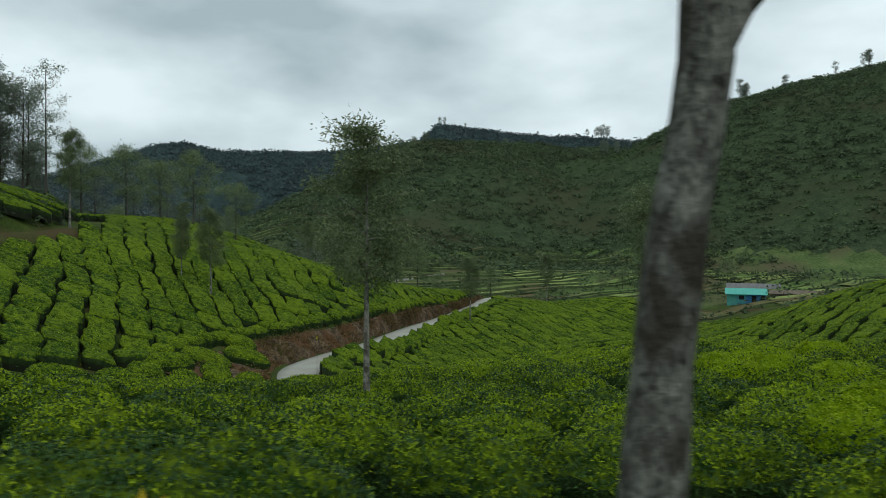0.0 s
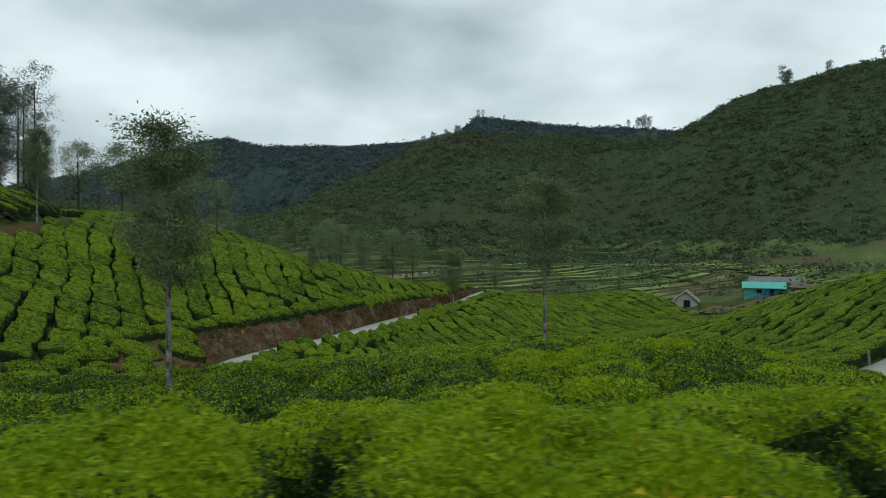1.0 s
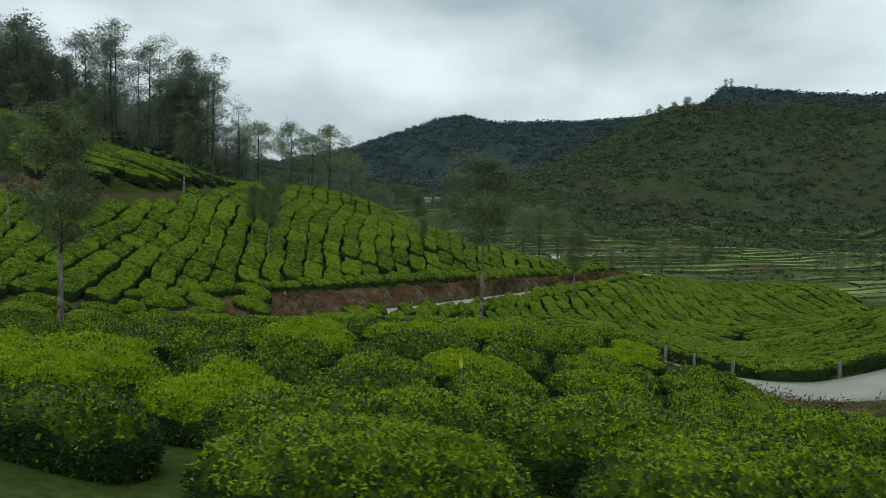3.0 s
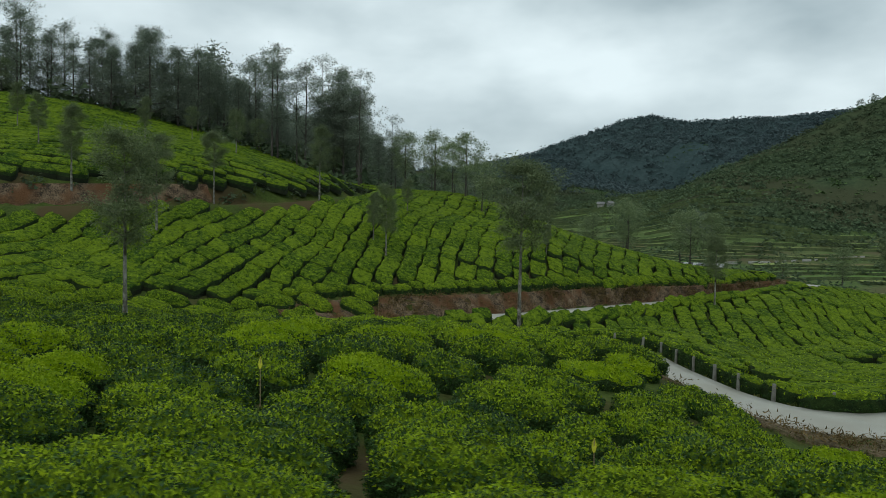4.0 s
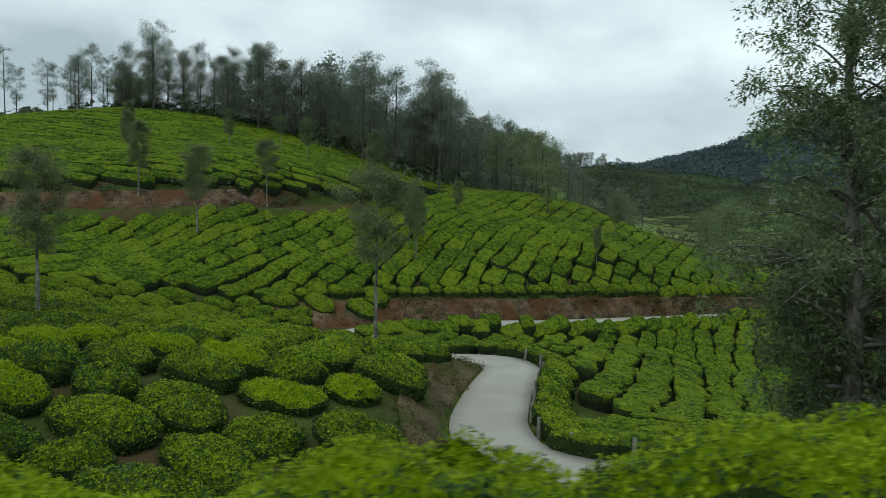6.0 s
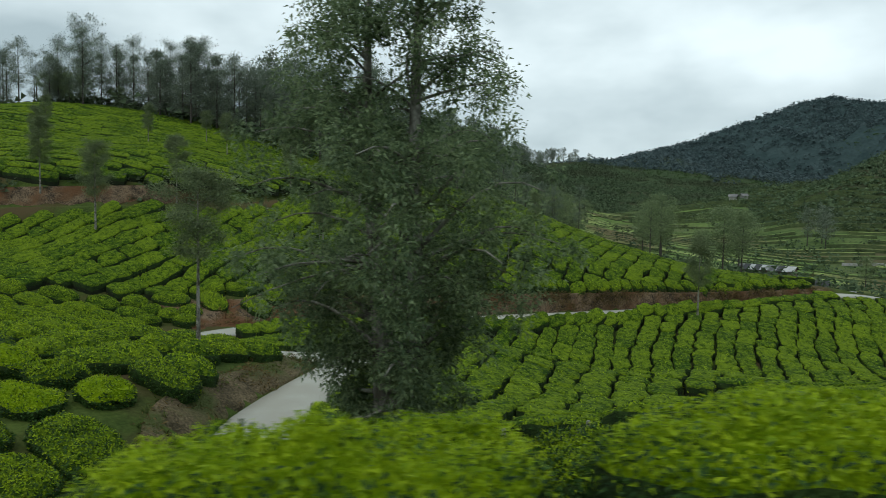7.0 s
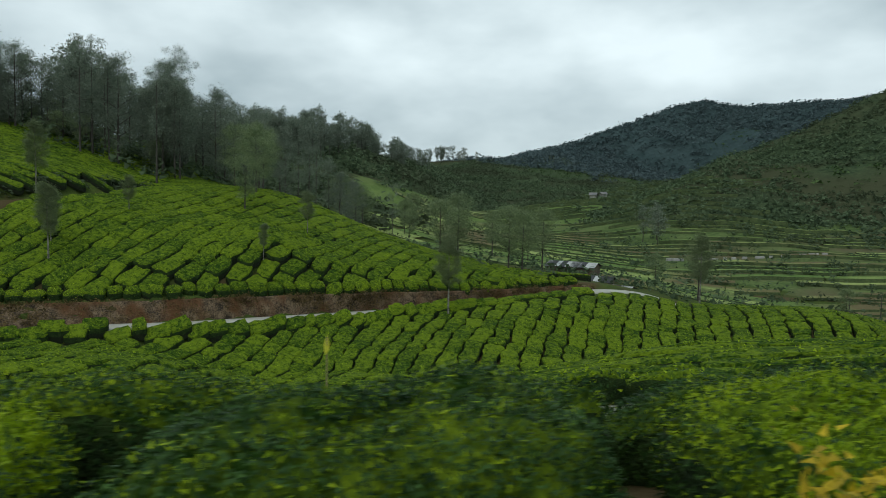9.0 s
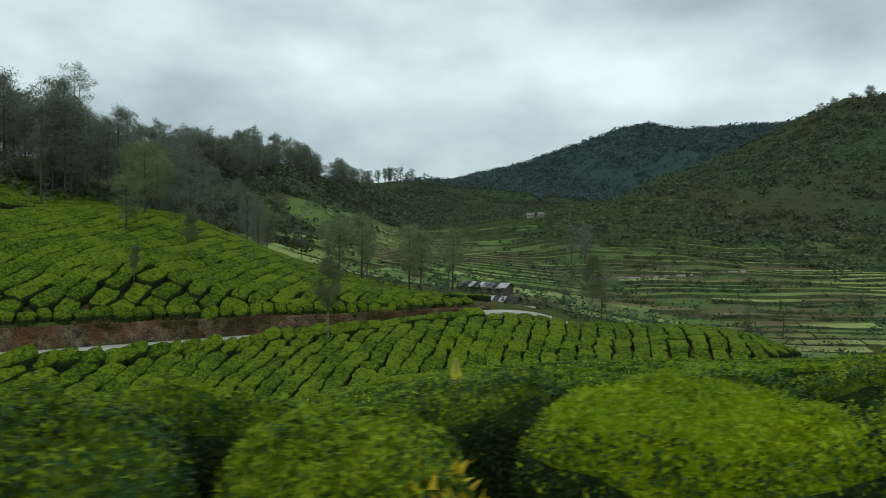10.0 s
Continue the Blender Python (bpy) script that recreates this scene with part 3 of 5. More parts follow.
def bush_leaves(v, seg, per_m2, size, rng, top_rings=3, old_top=0.2, corners=4, low_share=0.4):
    """Leaves over the skin of bushes given as (n, verts, 3): on the upper rings flush shoots, below mature leaves."""
    n = len(v)
    rings = v[:, 1:].reshape(n, len(RINGS), seg, 3)
    pts, nrm, high = [], [], []
    for b in range(n):
        g = rings[b]
        g = np.concatenate([np.repeat(v[b, :1][None], seg, 1), g], 0)
        a0, a1, b0, b1 = g[:-1], np.roll(g, -1, 1)[:-1], g[1:], np.roll(g, -1, 1)[1:]
        area = 0.5 * np.linalg.norm(np.cross(b1 - a0, a1 - b0), axis=-1)
        count = rng.poisson(area * per_m2 * np.where(np.arange(len(area)) <= top_rings, 1.0, low_share)[:, None])
        k, j = np.nonzero(count)
        rep = count[k, j]
        k, j = np.repeat(k, rep), np.repeat(j, rep)
        s, t = rng.random((2, len(k), 1))
        p = (a0[k, j] * (1 - s) + a1[k, j] * s) * (1 - t) + (b0[k, j] * (1 - s) + b1[k, j] * s) * t
        q = unit(np.cross(b1[k, j] - a0[k, j], a1[k, j] - b0[k, j]))
        q = np.where((q * (p - v[b, 0] + [0, 0, 0.6])).sum(1, keepdims=True) < 0, -q, q)
        pts.append(p), nrm.append(q), high.append((k < top_rings) | (rng.random(len(k)) < np.where(k == top_rings, 0.5, np.where(k == top_rings + 1, 0.14, 0.03))))
    p, q, high = np.concatenate(pts), np.concatenate(nrm), np.concatenate(high)
    way = unit(rng.normal(0, 1, p.shape) + q * 0.3 + [0, 0, 0.1])
    face = unit(q + np.where(high, 0.5, 0.0)[:, None] * [0, 0, 1] + rng.normal(0, 0.3, p.shape))
    ln = size * rng.uniform(0.7, 1.35, len(p))
    p = p + q * rng.uniform(-0.02, 0.05, (len(p), 1))
    lv, lf = leaf_quads(p, way, face, ln, ln * rng.uniform(0.42, 0.58, len(p)), corners)
    patch = np.clip(wobble(p[:, 0], p[:, 1], 0.38, float(rng.uniform(0, 9))), 0, 1)
    old = rng.random(len(p)) < np.where(high, old_top + 0.42 * patch, 0.97)
    return lv, lf, old.astype(int)


def field(name, c, tall, gap, seed, label, leafy=0.0, size=0.12, box=6.5, round_by=0.0, seg=16):
    v, f, s = bushes(c, tall, gap, seed, lump=0.035, box=box, round_by=round_by, seg=seg, flat_top=box > 4)
    vv = v.reshape(-1, 3)
    if leafy:
        lv, lf, ls = bush_leaves(v, seg, leafy, size, np.random.default_rng(seed + 50), corners=3, low_share=0.75)
        f = f + (lf + len(vv)).tolist()
        vv = np.concatenate([vv, lv])
        s = np.r_[s, ls + 2]
    ob = mesh_object(name, vv, f, [M_FIELD, M_SIDESHADE, M_FLUSH, M_TEALEAF, M_WOODSHADE], slots=s)
    return tagged(ob, label, "tea field", kind="stuff")


bank_top_line = glide(BANK_TOP, 3)
track_side = lambda x, y: off_line(track_line, x, y)
bank_side = lambda x, y: off_line(bank_top_line, x, y)[2]
estate_side = lambda x, y: off_line(estate_line, x, y)[2]

on_lower = lambda x, y: clear_of(x, y, 2.6) & (bank_side(x, y) > 0) & ((off_line(bank_top_line, x, y)[0] > 1.45) | (y < 43)) & (track_side(x, y)[2] < 0) & (y > 8 - 0.3 * (x + 30)) & (x < 4) & (y < 124)
def hem(line, offset, size, wide, seed, lift=None):
    """A row of bushes along the edge of a field, offset metres to the left of a line."""
    rng = np.random.default_rng(seed)
    p = glide(line, 0.3)
    t = unit(np.gradient(p[:, :2], axis=0))
    q = p[:, :2] + np.c_[-t[:, 1], t[:, 0]] * offset
    run = np.r_[0, np.cumsum(np.linalg.norm(np.diff(q, axis=0), axis=1))]
    out, s = [], 0.3
    while s < run[-1] - size:
        ln = size * rng.uniform(0.75, 1.25)
        x, y = np.interp(s + ln / 2, run, q[:, 0]), np.interp(s + ln / 2, run, q[:, 1])
        a = math.atan2(np.interp(s + ln, run, q[:, 1]) - np.interp(s, run, q[:, 1]), np.interp(s + ln, run, q[:, 0]) - np.interp(s, run, q[:, 0]))
        shift = rng.normal(0, 0.16)
        x, y, a = x - math.sin(a) * shift, y + math.cos(a) * shift, a + rng.normal(0, 0.16)
        out.append((x, y, ln / 2, wide / 2, a, np.nan if lift is None else np.interp(s + ln / 2, run, p[:, 2]) + lift))
        s += ln
    return np.array(out)


lower = cells((-50, 6, 6, 126, on_lower), 1.95, 2.3, 116, 0.03, 3)
bank_hem = hem(BANK_TOP, 0.95, 1.7, 1.7, 91)
field("tea_lower_hill", lower, 0.92, 0.06, 5, "clipped green tea bushes in winding columns over the lower hill", 9, 0.14)
on_upper = lambda x, y: (track_side(x, y)[2] > 0) & (track_side(x, y)[0] > np.where(y < 47, 3.3, 1.9)) & (x > -112) & (x < -33 - 0.3 * np.clip(y - 60, 0, 99)) & (y < 112)
upper = cells((-112, -30, -6, 112, on_upper), 1.6, 2.6, 49, 0.06, 4)
field("tea_upper_hill", upper, 0.9, 0.15, 6, "clipped tea bushes on the upper hill below the trees", seg=8)
on_right = lambda x, y: clear_of(x, y, 3.7) & (bank_side(x, y) < 0) & (y > 41) & (estate_side(x, y) < 0) & (x < 46.5) & ~((x > 42.5) & (y > 105)) & (y < np.where(x > 20, 135, 128)) & ((x < 24) | (y > 96))
right = cells((-12, 52, 40, 136, on_right), 1.9, 2.0, 119, 0.05, 7)
road_hem = hem([q for q in ESTATE_ROAD if q[1] < 122], -2.6, 1.75, 1.75, 93)[:, :5]
road_hem = road_hem[(road_hem[:, 1] > 45) & ~((road_hem[:, 0] > 6.5) & (road_hem[:, 1] < 60)) & (road_hem[:, 1] < 112)]
right_tall = np.r_[np.full(len(right), 0.92), np.where(road_hem[:, 1] > 88, 1.05, 1.0)]
right = np.concatenate([right, road_hem])
edge = hem([q for q in ESTATE_ROAD if q[0] < 52 and q[1] < 122], -2.6, 2.3, 1.7, 92)
edge = edge[(edge[:, 0] > 8) & (edge[:, 1] < 60)]
edge_tall = np.r_[np.full(len(bank_hem), 0.9), np.full(len(edge), 0.85)]
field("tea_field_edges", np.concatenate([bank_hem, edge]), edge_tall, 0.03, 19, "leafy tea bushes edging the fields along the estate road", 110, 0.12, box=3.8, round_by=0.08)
field("tea_right_field", right, right_tall, 0.1, 8, "clipped tea bushes on the terraces below the estate road", 9, 0.14)
on_east = lambda x, y: clear_of(x, y, 2.3, 1.9, 12) & (estate_side(x, y) < 0) & (x >= 24) & (y <= 96)
east = cells((22, 80, 34, 98, on_east), 1.8, 3.0, 38, 0.08, 17)
field("tea_east_slope", east, 0.9, 0.17, 18, "clipped tea bushes in long bands on the slope beyond the road", 9, 0.14)

# the slope under the road: rounded clumps, the nearest ones bush by bush
def main_off(x, y):
    d, _, side, run = off_line(main_line, x, y)
    return d * side


on_near = lambda x, y: clear_of(x, y, 3.7, 2, np.where((x < 2.2) | ((x > 12) & (x < 29)), 5.3, 6.8)) & (estate_side(x, y) > 0) & (bank_side(x, y) < 0) & (y < 60) & ~((np.hypot(x - 27, y - 15.5) < 2.2) | ((x > 21.5) & (x < 25) & (y > 29) & (y < 33)))
near = cells((-60, 66, 2, 62, on_near), 2.5, 3.1, 25, 0.16, 9, 0.42)
order = np.argsort(np.abs(main_off(near[:, 0], near[:, 1])) + 100 * ((near[:, 0] < -14) | (near[:, 0] > 62)))
near_first, near_rest = near[order[:165]], near[order[165:]]
field("tea_near_slope", near_rest, 1.0, 0.2, 10, "rounded tea bushes crowding the slope under the road", 150, 0.12, box=2.8, round_by=0.25)


def verge(offset, starts, size, seed, wide_gap=0.65):
    """Bushes set close along the roadside, offset metres to its left."""
    rng = np.random.default_rng(seed)
    p = glide(MAIN_ROAD, 0.25)
    t = np.gradient(p[:, :2], axis=0)
    t /= np.linalg.norm(t, axis=1)[:, None]
    q = p[:, :2] + np.c_[-t[:, 1], t[:, 0]] * offset
    run = np.r_[0, np.cumsum(np.linalg.norm(np.diff(q, axis=0), axis=1))]
    out = []
    s = 20.0
    while s < run[-1] - 8:
        ln = size * rng.uniform(0.7, 1.3)
        x, y = np.interp(s + ln / 2, run, q[:, 0]), np.interp(s + ln / 2, run, q[:, 1])
        a = math.atan2(np.interp(s + ln / 2 + 1, run, q[:, 1]) - y, np.interp(s + ln / 2 + 1, run, q[:, 0]) - x)
        if any(lo < x < hi for lo, hi in starts):
            out.append((x, y, ln / 2 + 0.05, 0.85, a + rng.normal(0, 0.06)))
        s += ln + (0.1 if 33 < x < 49 else wide_gap if rng.random() < 0.33 else 0.12)
    return np.array(out)


def stretch(offset, spans, seed):
    """One bush for each stretch of the roadside between two easting values."""
    rng = np.random.default_rng(seed)
    p = glide(MAIN_ROAD, 0.25)
    t = unit(np.gradient(p[:, :2], axis=0))
    q = p[:, :2] + np.c_[-t[:, 1], t[:, 0]] * offset
    out = []
    for lo, hi in spans:
        a, b = np.array([lo, np.interp(lo, q[:, 0], q[:, 1])]), np.array([hi, np.interp(hi, q[:, 0], q[:, 1])])
        out.append((*(a + b) / 2, np.linalg.norm(b - a) / 2 + 0.06, 0.9, math.atan2(*(b - a)[::-1]) + rng.normal(0, 0.04)))
    return np.array(out)


FRONT = ((3.4, 5.1), (5.45, 8.1), (8.4, 9.9), (10.2, 11.7), (12.0, 13.15), (13.5, 15.5), (15.7, 17.2), (41.6, 43.1), (43.2, 44.6), (44.7, 46.1), (46.5, 48.75), (49.05, 49.85), (50.1, 51.1), (51.35, 52.5),
         (52.7, 54.3), (54.65, 55.9), (56.1, 57.3), (57.45, 58.2), (58.25, 59.05), (59.4, 60.5), (60.8, 63.0), (63.2, 65.2), (65.4, 67.5))
hedge = np.concatenate([stretch(3.6, FRONT, 30), verge(3.6, ((27.6, 40.6),), 2.4, 31), verge(5.35, ((3.6, 13), (47, 70)), 2.6, 32, 0.2)])


def hedge_tone(x, off, rng):
    """Share of old dark leaves on top of a hedge bush: plucked stretches are fresh, others overgrown."""
    for lo, hi, share in ((14.9, 18, 0.45), (49.0, 49.9, 0.12), (54.6, 56.0, 0.16), (52.6, 54.4, 0.8), (56.0, 57.4, 0.3), (57.4, 58.22, 0.65)):
        if lo < x < hi:
            return share * rng.uniform(0.85, 1.1)
    return 0.6 * rng.uniform(0.7, 1.2) if x > 47 and off > 4.5 else float(rng.choice((0.01, 0.03, 0.06, 0.22)))


def bush_things(c, tall, gap, seed, per_m2, size, label, group, round_by, box, corners, low_share, old_shares):
    v, f, s = bushes(c, tall, gap, seed, lump=0.08, box=box, round_by=round_by)
    rng = np.random.default_rng(seed + 7)
    n_tri = 16
    n_quad = 16 * (len(RINGS) - 1)
    tri, quad = f[:n_tri], f[len(c) * n_tri:len(c) * n_tri + n_quad]
    slots = np.r_[s[:n_tri], s[len(c) * n_tri:len(c) * n_tri + n_quad]]
    for b in range(len(c)):
        o = np.array([c[b, 0], c[b, 1], v[b, 1:].min(0)[2]])
        vb = v[b:b + 1] - o
        old_top = float(rng.choice(old_shares[2:] if c[b, 0] < 3 else old_shares)) if old_shares else hedge_tone(c[b, 0], main_off(c[b:b + 1, 0], c[b:b + 1, 1])[0], rng)
        away = float(np.clip(abs(main_off(c[b:b + 1, 0], c[b:b + 1, 1])[0]) / 10, 0.8, 1.6)) if old_shares else 1.0
        lv, lf, ls = bush_leaves(vb, 16, per_m2 / away ** 1.5, size * away ** 0.75, rng, old_top=old_top, corners=corners, low_share=low_share)
        ob = mesh_object("tea_bush", vb[0] * [0.97, 0.97, 0.96], tri + quad, [M_YOUNG if old_top < 0.1 else M_FIELD, M_SIDESHADE], slots=slots)
        ob.location = o
        tagged(ob, label, "tea bush", group)
        q = lv.reshape(-1, corners, 3)
        for kind, mat in ((0, M_FLUSH), (1, M_TEALEAF)):
            pick = q[ls == kind].reshape(-1, 3)
            mesh_object(("young_foliage", "foliage")[kind], pick, np.arange(len(pick)).reshape(-1, corners), mat, ob)["kind"] = "stuff"


hedge_tall = np.where((hedge[:, 0] > 27) & (hedge[:, 0] < 32.5), 0.76, np.where((hedge[:, 0] > 32) & (hedge[:, 0] < 48), np.where(hedge[:, 0] < 44.5, 0.93, 0.84), 0.98))
bush_things(hedge, hedge_tall, 0.06, 41, 2100, 0.04, "leafy tea bush with bright new shoots at the roadside", "roadside tea bushes", 0.05, 3.6, 3, 0.45, ())
near_tall = np.where((near_first[:, 0] > 18.5) & (near_first[:, 0] < 27.5) & (near_first[:, 1] > 21), np.where(near_first[:, 1] > 24, 0.66, 0.85), 1.02)
bush_things(near_first, near_tall, 0.2, 42, 760, 0.064, "rounded tea bush with glossy leaves on the near slope", "tea bushes on the near slope", 0.2, 2.6, 3, 0.8, (0.06, 0.2, 0.35, 0.5, 0.7))


bank_grass(red_bank, 2600, 0.34, 71, "dry brown grass tufts on the red bank")
bank_grass(road_cut, 500, 0.2, 72, "dry grass tufts on the road cut")
M_BLADE = material("verge_grass_blade", (0.05, 0.08, 0.02), (0.15, 0.165, 0.05), 0.5, 4, rough=0.85, bump=0, spread=0.5, islands=True, through_light=0.25, gloss=0.05)


def verge_grass(n, seed):
    """Short grass and weeds beside the estate road."""
    rng = np.random.default_rng(seed)
    k = rng.integers(0, len(estate_line) - 1, n * 3)
    a, b = estate_line[k, :2], estate_line[k + 1, :2]
    t = unit(b - a)
    p = a + (b - a) * rng.random((len(k), 1)) + np.c_[-t[:, 1], t[:, 0]] * (rng.uniform(1.65, 3.7, len(k)) * np.where(rng.random(len(k)) < 0.7, 1, -1))[:, None]
    p = p[(p[:, 0] > 2) & (p[:, 1] < 60)][:n]
    d = off_line(estate_line, p[:, 0], p[:, 1])[0]
    p = p[d > 1.6]
    c = np.repeat(np.c_[p, height(p[:, 0], p[:, 1]) + 0.05], 9, 0) + rng.normal(0, 0.1, (len(p) * 9, 3)) * [1, 1, 0.3]
    way = unit(rng.normal(0, 0.5, c.shape) + [0, 0, 0.8])
    ln = 0.16 * rng.uniform(0.5, 1.5, len(c))
    v, f = leaf_quads(c, way, unit(rng.normal(0, 1, c.shape)), ln, ln * 0.3, 3)
    tagged(mesh_object("verge_grass", v, f, M_BLADE, smooth=False), "short grass and weeds beside the estate road", "grass", kind="stuff")


verge_grass(3000, 73)


# ---- trees ----
def tube(points, radii, seg=8):
    """A limb as a tapered tube along points."""
    p = np.array(points, float)
    t = unit(np.gradient(p, axis=0))
    ref = np.where(np.abs(t[:, 2:]) > 0.9, [[1.0, 0, 0]], [[0, 0, 1.0]])
    u = unit(np.cross(t, ref))
    w = np.cross(t, u)
    th = np.linspace(0, 2 * np.pi, seg, endpoint=False)
    v = p[:, None] + np.array(radii)[:, None, None] * (np.cos(th)[None, :, None] * u[:, None] + np.sin(th)[None, :, None] * w[:, None])
    idx = np.arange(len(p) * seg).reshape(len(p), seg)
    nx_ = np.roll(idx, -1, 1)
    f = np.stack([idx[:-1], nx_[:-1], nx_[1:], idx[1:]], -1).reshape(-1, 4)
    return v.reshape(-1, 3), f


def join(chunks):
    vs, fs, k = [], [], 0
    for v, f in chunks:
        vs.append(v)
        fs.append(f + k)
        k += len(v)
    return np.concatenate(vs), np.concatenate(fs)


def sprays(centres, n_each, spread, length, width, rng, droop=0.0, flat=1.0):
    """Leaf sprays round cluster centres."""
    c = np.repeat(centres, n_each, 0)
    off = rng.normal(0, 1, c.shape) * spread * [1, 1, flat]
    way = unit(off + rng.normal(0, 0.6, c.shape) * spread + [0, 0, -droop * spread])
    up = unit(rng.normal(0, 1, c.shape) + [0, 0, 0.8])
    ln = length * rng.uniform(0.6, 1.4, len(c))
    return leaf_quads(c + off, way, up, ln, ln * width * 1.3, 3)


def build_tree(name, label, group, tall, trunk_r, bare, crown_r, limbs, per_limb, n_each, spread, leaf, seed, bark, foliage, lean=0.02, profile="oval",
               flat=0.7, droop=0.2, width=0.35, twist=0.25, at=None):
    """A tapered trunk, limbs out of it and a crown of leaf sprays along the limbs."""
    rng = np.random.default_rng(seed)
    root = thing(name, label, "tree", group, at)
    zs = np.linspace(-0.4, tall * 0.96, 10)
    k = np.clip(zs / tall, 0, 1)
    px = np.cumsum(rng.normal(0, lean, 10)) * tall * 0.12 * k
    py = np.cumsum(rng.normal(0, lean, 10)) * tall * 0.12 * k
    spine = np.c_[px, py, zs]
    rad = trunk_r * (1 - 0.86 * k) * (1 + 0.35 * np.exp(-np.clip(zs, 0, 9) * 2.5))
    chunks, centres = [tube(spine, rad)], []
    for i in range(limbs):
        h = bare + (1 - bare) * (i + rng.random()) / limbs
        h = min(h, 0.97)
        base = np.array([np.interp(h * tall, zs, px), np.interp(h * tall, zs, py), h * tall])
        s = (h - bare) / (1 - bare)
        reach = {"oval": math.sin(math.pi * (0.16 + 0.78 * s)) ** 0.8, "cone": 1.05 - 0.9 * s, "flat": 0.45 + 0.75 * s, "top": 0.3 + 0.9 * math.sin(math.pi * min(1, s * 0.95))}[profile]
        reach *= crown_r * rng.uniform(0.65, 1.2)
        a = i * 2.4 + rng.normal(0, 0.4)
        climb = rng.uniform(0.15, 0.75) if profile != "cone" else rng.uniform(-0.1, 0.3)
        q = np.linspace(0, 1, 4)
        bend = rng.normal(0, twist, 4) * q
        line = base + np.c_[np.cos(a + bend) * q * reach, np.sin(a + bend) * q * reach, climb * reach * q + 0.1 * reach * q * q]
        r0 = max(0.012, np.interp(h * tall, zs, rad) * 0.5)
        chunks.append(tube(line, r0 * (1 - 0.8 * q), 4))
        for m in range(per_limb):
            f = rng.uniform(0.35, 1.08)
            centres.append(np.array([np.interp(f, q, line[:, d]) for d in range(3)]) + rng.normal(0, spread * 0.5, 3))
    centres.append(spine[-1])
    apart = name == "silver_oak"
    v, f = join(chunks[:1] if apart else chunks)
    mesh_object("trunk", v, f, bark, root)
    for v, f in chunks[1:] if apart else ():
        mesh_object("limb", v, f, bark, root)
    lv, lf = sprays(np.array(centres), n_each, spread, leaf, width, rng, droop, flat)
    mesh_object("crown", lv, lf, foliage, root, smooth=False)["kind"] = "stuff"
    return root


def stand(x, y, s=1.0, turn=0.0, sink=0.1):
    return pose(x, y, land(x, y) - sink, 0, 0, turn) @ Matrix.Diagonal((s, s, s, 1))


def plant(root, x, y, s=1.0, turn=0.0):
    """A copy of a tree at a place, scaled."""
    ob = copy_thing(root, pose(x, y, land(x, y) - 0.1, 0, 0, turn))
    ob.scale = (s, s, s)
    return ob


OAK_LABEL = "slender silver oak shade tree with pale trunk among tea"
oaks = [build_tree("silver_oak", OAK_LABEL, "shade trees in the tea", 10, 0.13, 0.52 if s == 2 else 0.42, 1.9 if s == 2 else 1.6, 26, 5, 130, 0.27, 0.125, s, M_BARK, M_OAKLEAF, profile="oval", droop=0.3, width=0.34,
                   at=stand(x, y, sc)) for s, x, y, sc in ((1, -4.2, 21.9, 1.0), (2, 10.6, 35.2, 0.95), (3, -21, 60.3, 0.85))]
tall_label = "tall dark forest tree with a ragged crown on the hilltop"
tall_kinds = ((17, 0.22, 0.16, 3.7, 24, 4, 62, 0.6, 0.25, 11, "oval", 0.2, tall_label, (-89, 51, 0.8)),
              (18, 0.20, 0.28, 2.9, 19, 4, 60, 0.56, 0.25, 12, "top", 0.3, tall_label, (-62, 78, 1.0)),
              (15, 0.24, 0.1, 3.7, 24, 4, 62, 0.6, 0.26, 13, "cone", 0.25, tall_label, (-78, 66, 1.0)),
              (19, 0.17, 0.4, 2.4, 15, 3, 46, 0.4, 0.22, 14, "top", 0.4, "tall thin tree with sparse open branches on the hill", (-48, 84, 1.0)))
talls = [build_tree("forest_tree", lab, "trees on the hill", h, r, bare, cr, limbs, pl, ne, sp, lf_, sd, M_DARKBARK, M_PINELEAF, profile=pr, twist=tw, width=0.42, flat=0.8, at=stand(*where))
         for h, r, bare, cr, limbs, pl, ne, sp, lf_, sd, pr, tw, lab, where in tall_kinds]
far_talls = [build_tree("forest_tree", "dark rounded tree in the wood on the far hillside", "trees of the far wood", h, 0.2, 0.25, cr, 15, 4, 22, 0.72, 0.5, sd, M_DARKBARK, M_PINELEAF, profile=pr, width=0.5,
                        at=stand(*where)) for h, cr, sd, pr, where in ((15, 3.4, 15, "oval", (-150, 163, 1.0)), (16, 3.0, 16, "top", (-158, 176, 0.9)), (13, 3.6, 17, "oval", (-140, 150, 0.9)))]
rounds = [build_tree("valley_tree", "grey-green spreading tree at the valley edge", "trees in the valley", 10, 0.17, 0.36, 2.9, 20, 5, 62, 0.45, 0.21, 21, M_DARKBARK, M_PALELEAF, profile="oval", at=stand(-17.5, 119.5, 1.05)),
          build_tree("valley_tree", "grey-green spreading tree at the valley edge", "trees in the valley", 9, 0.14, 0.3, 2.4, 20, 5, 58, 0.4, 0.2, 22, M_DARKBARK, M_PALELEAF, profile="top", at=stand(-6, 118, 1.1))]
rng_t = np.random.default_rng(77)
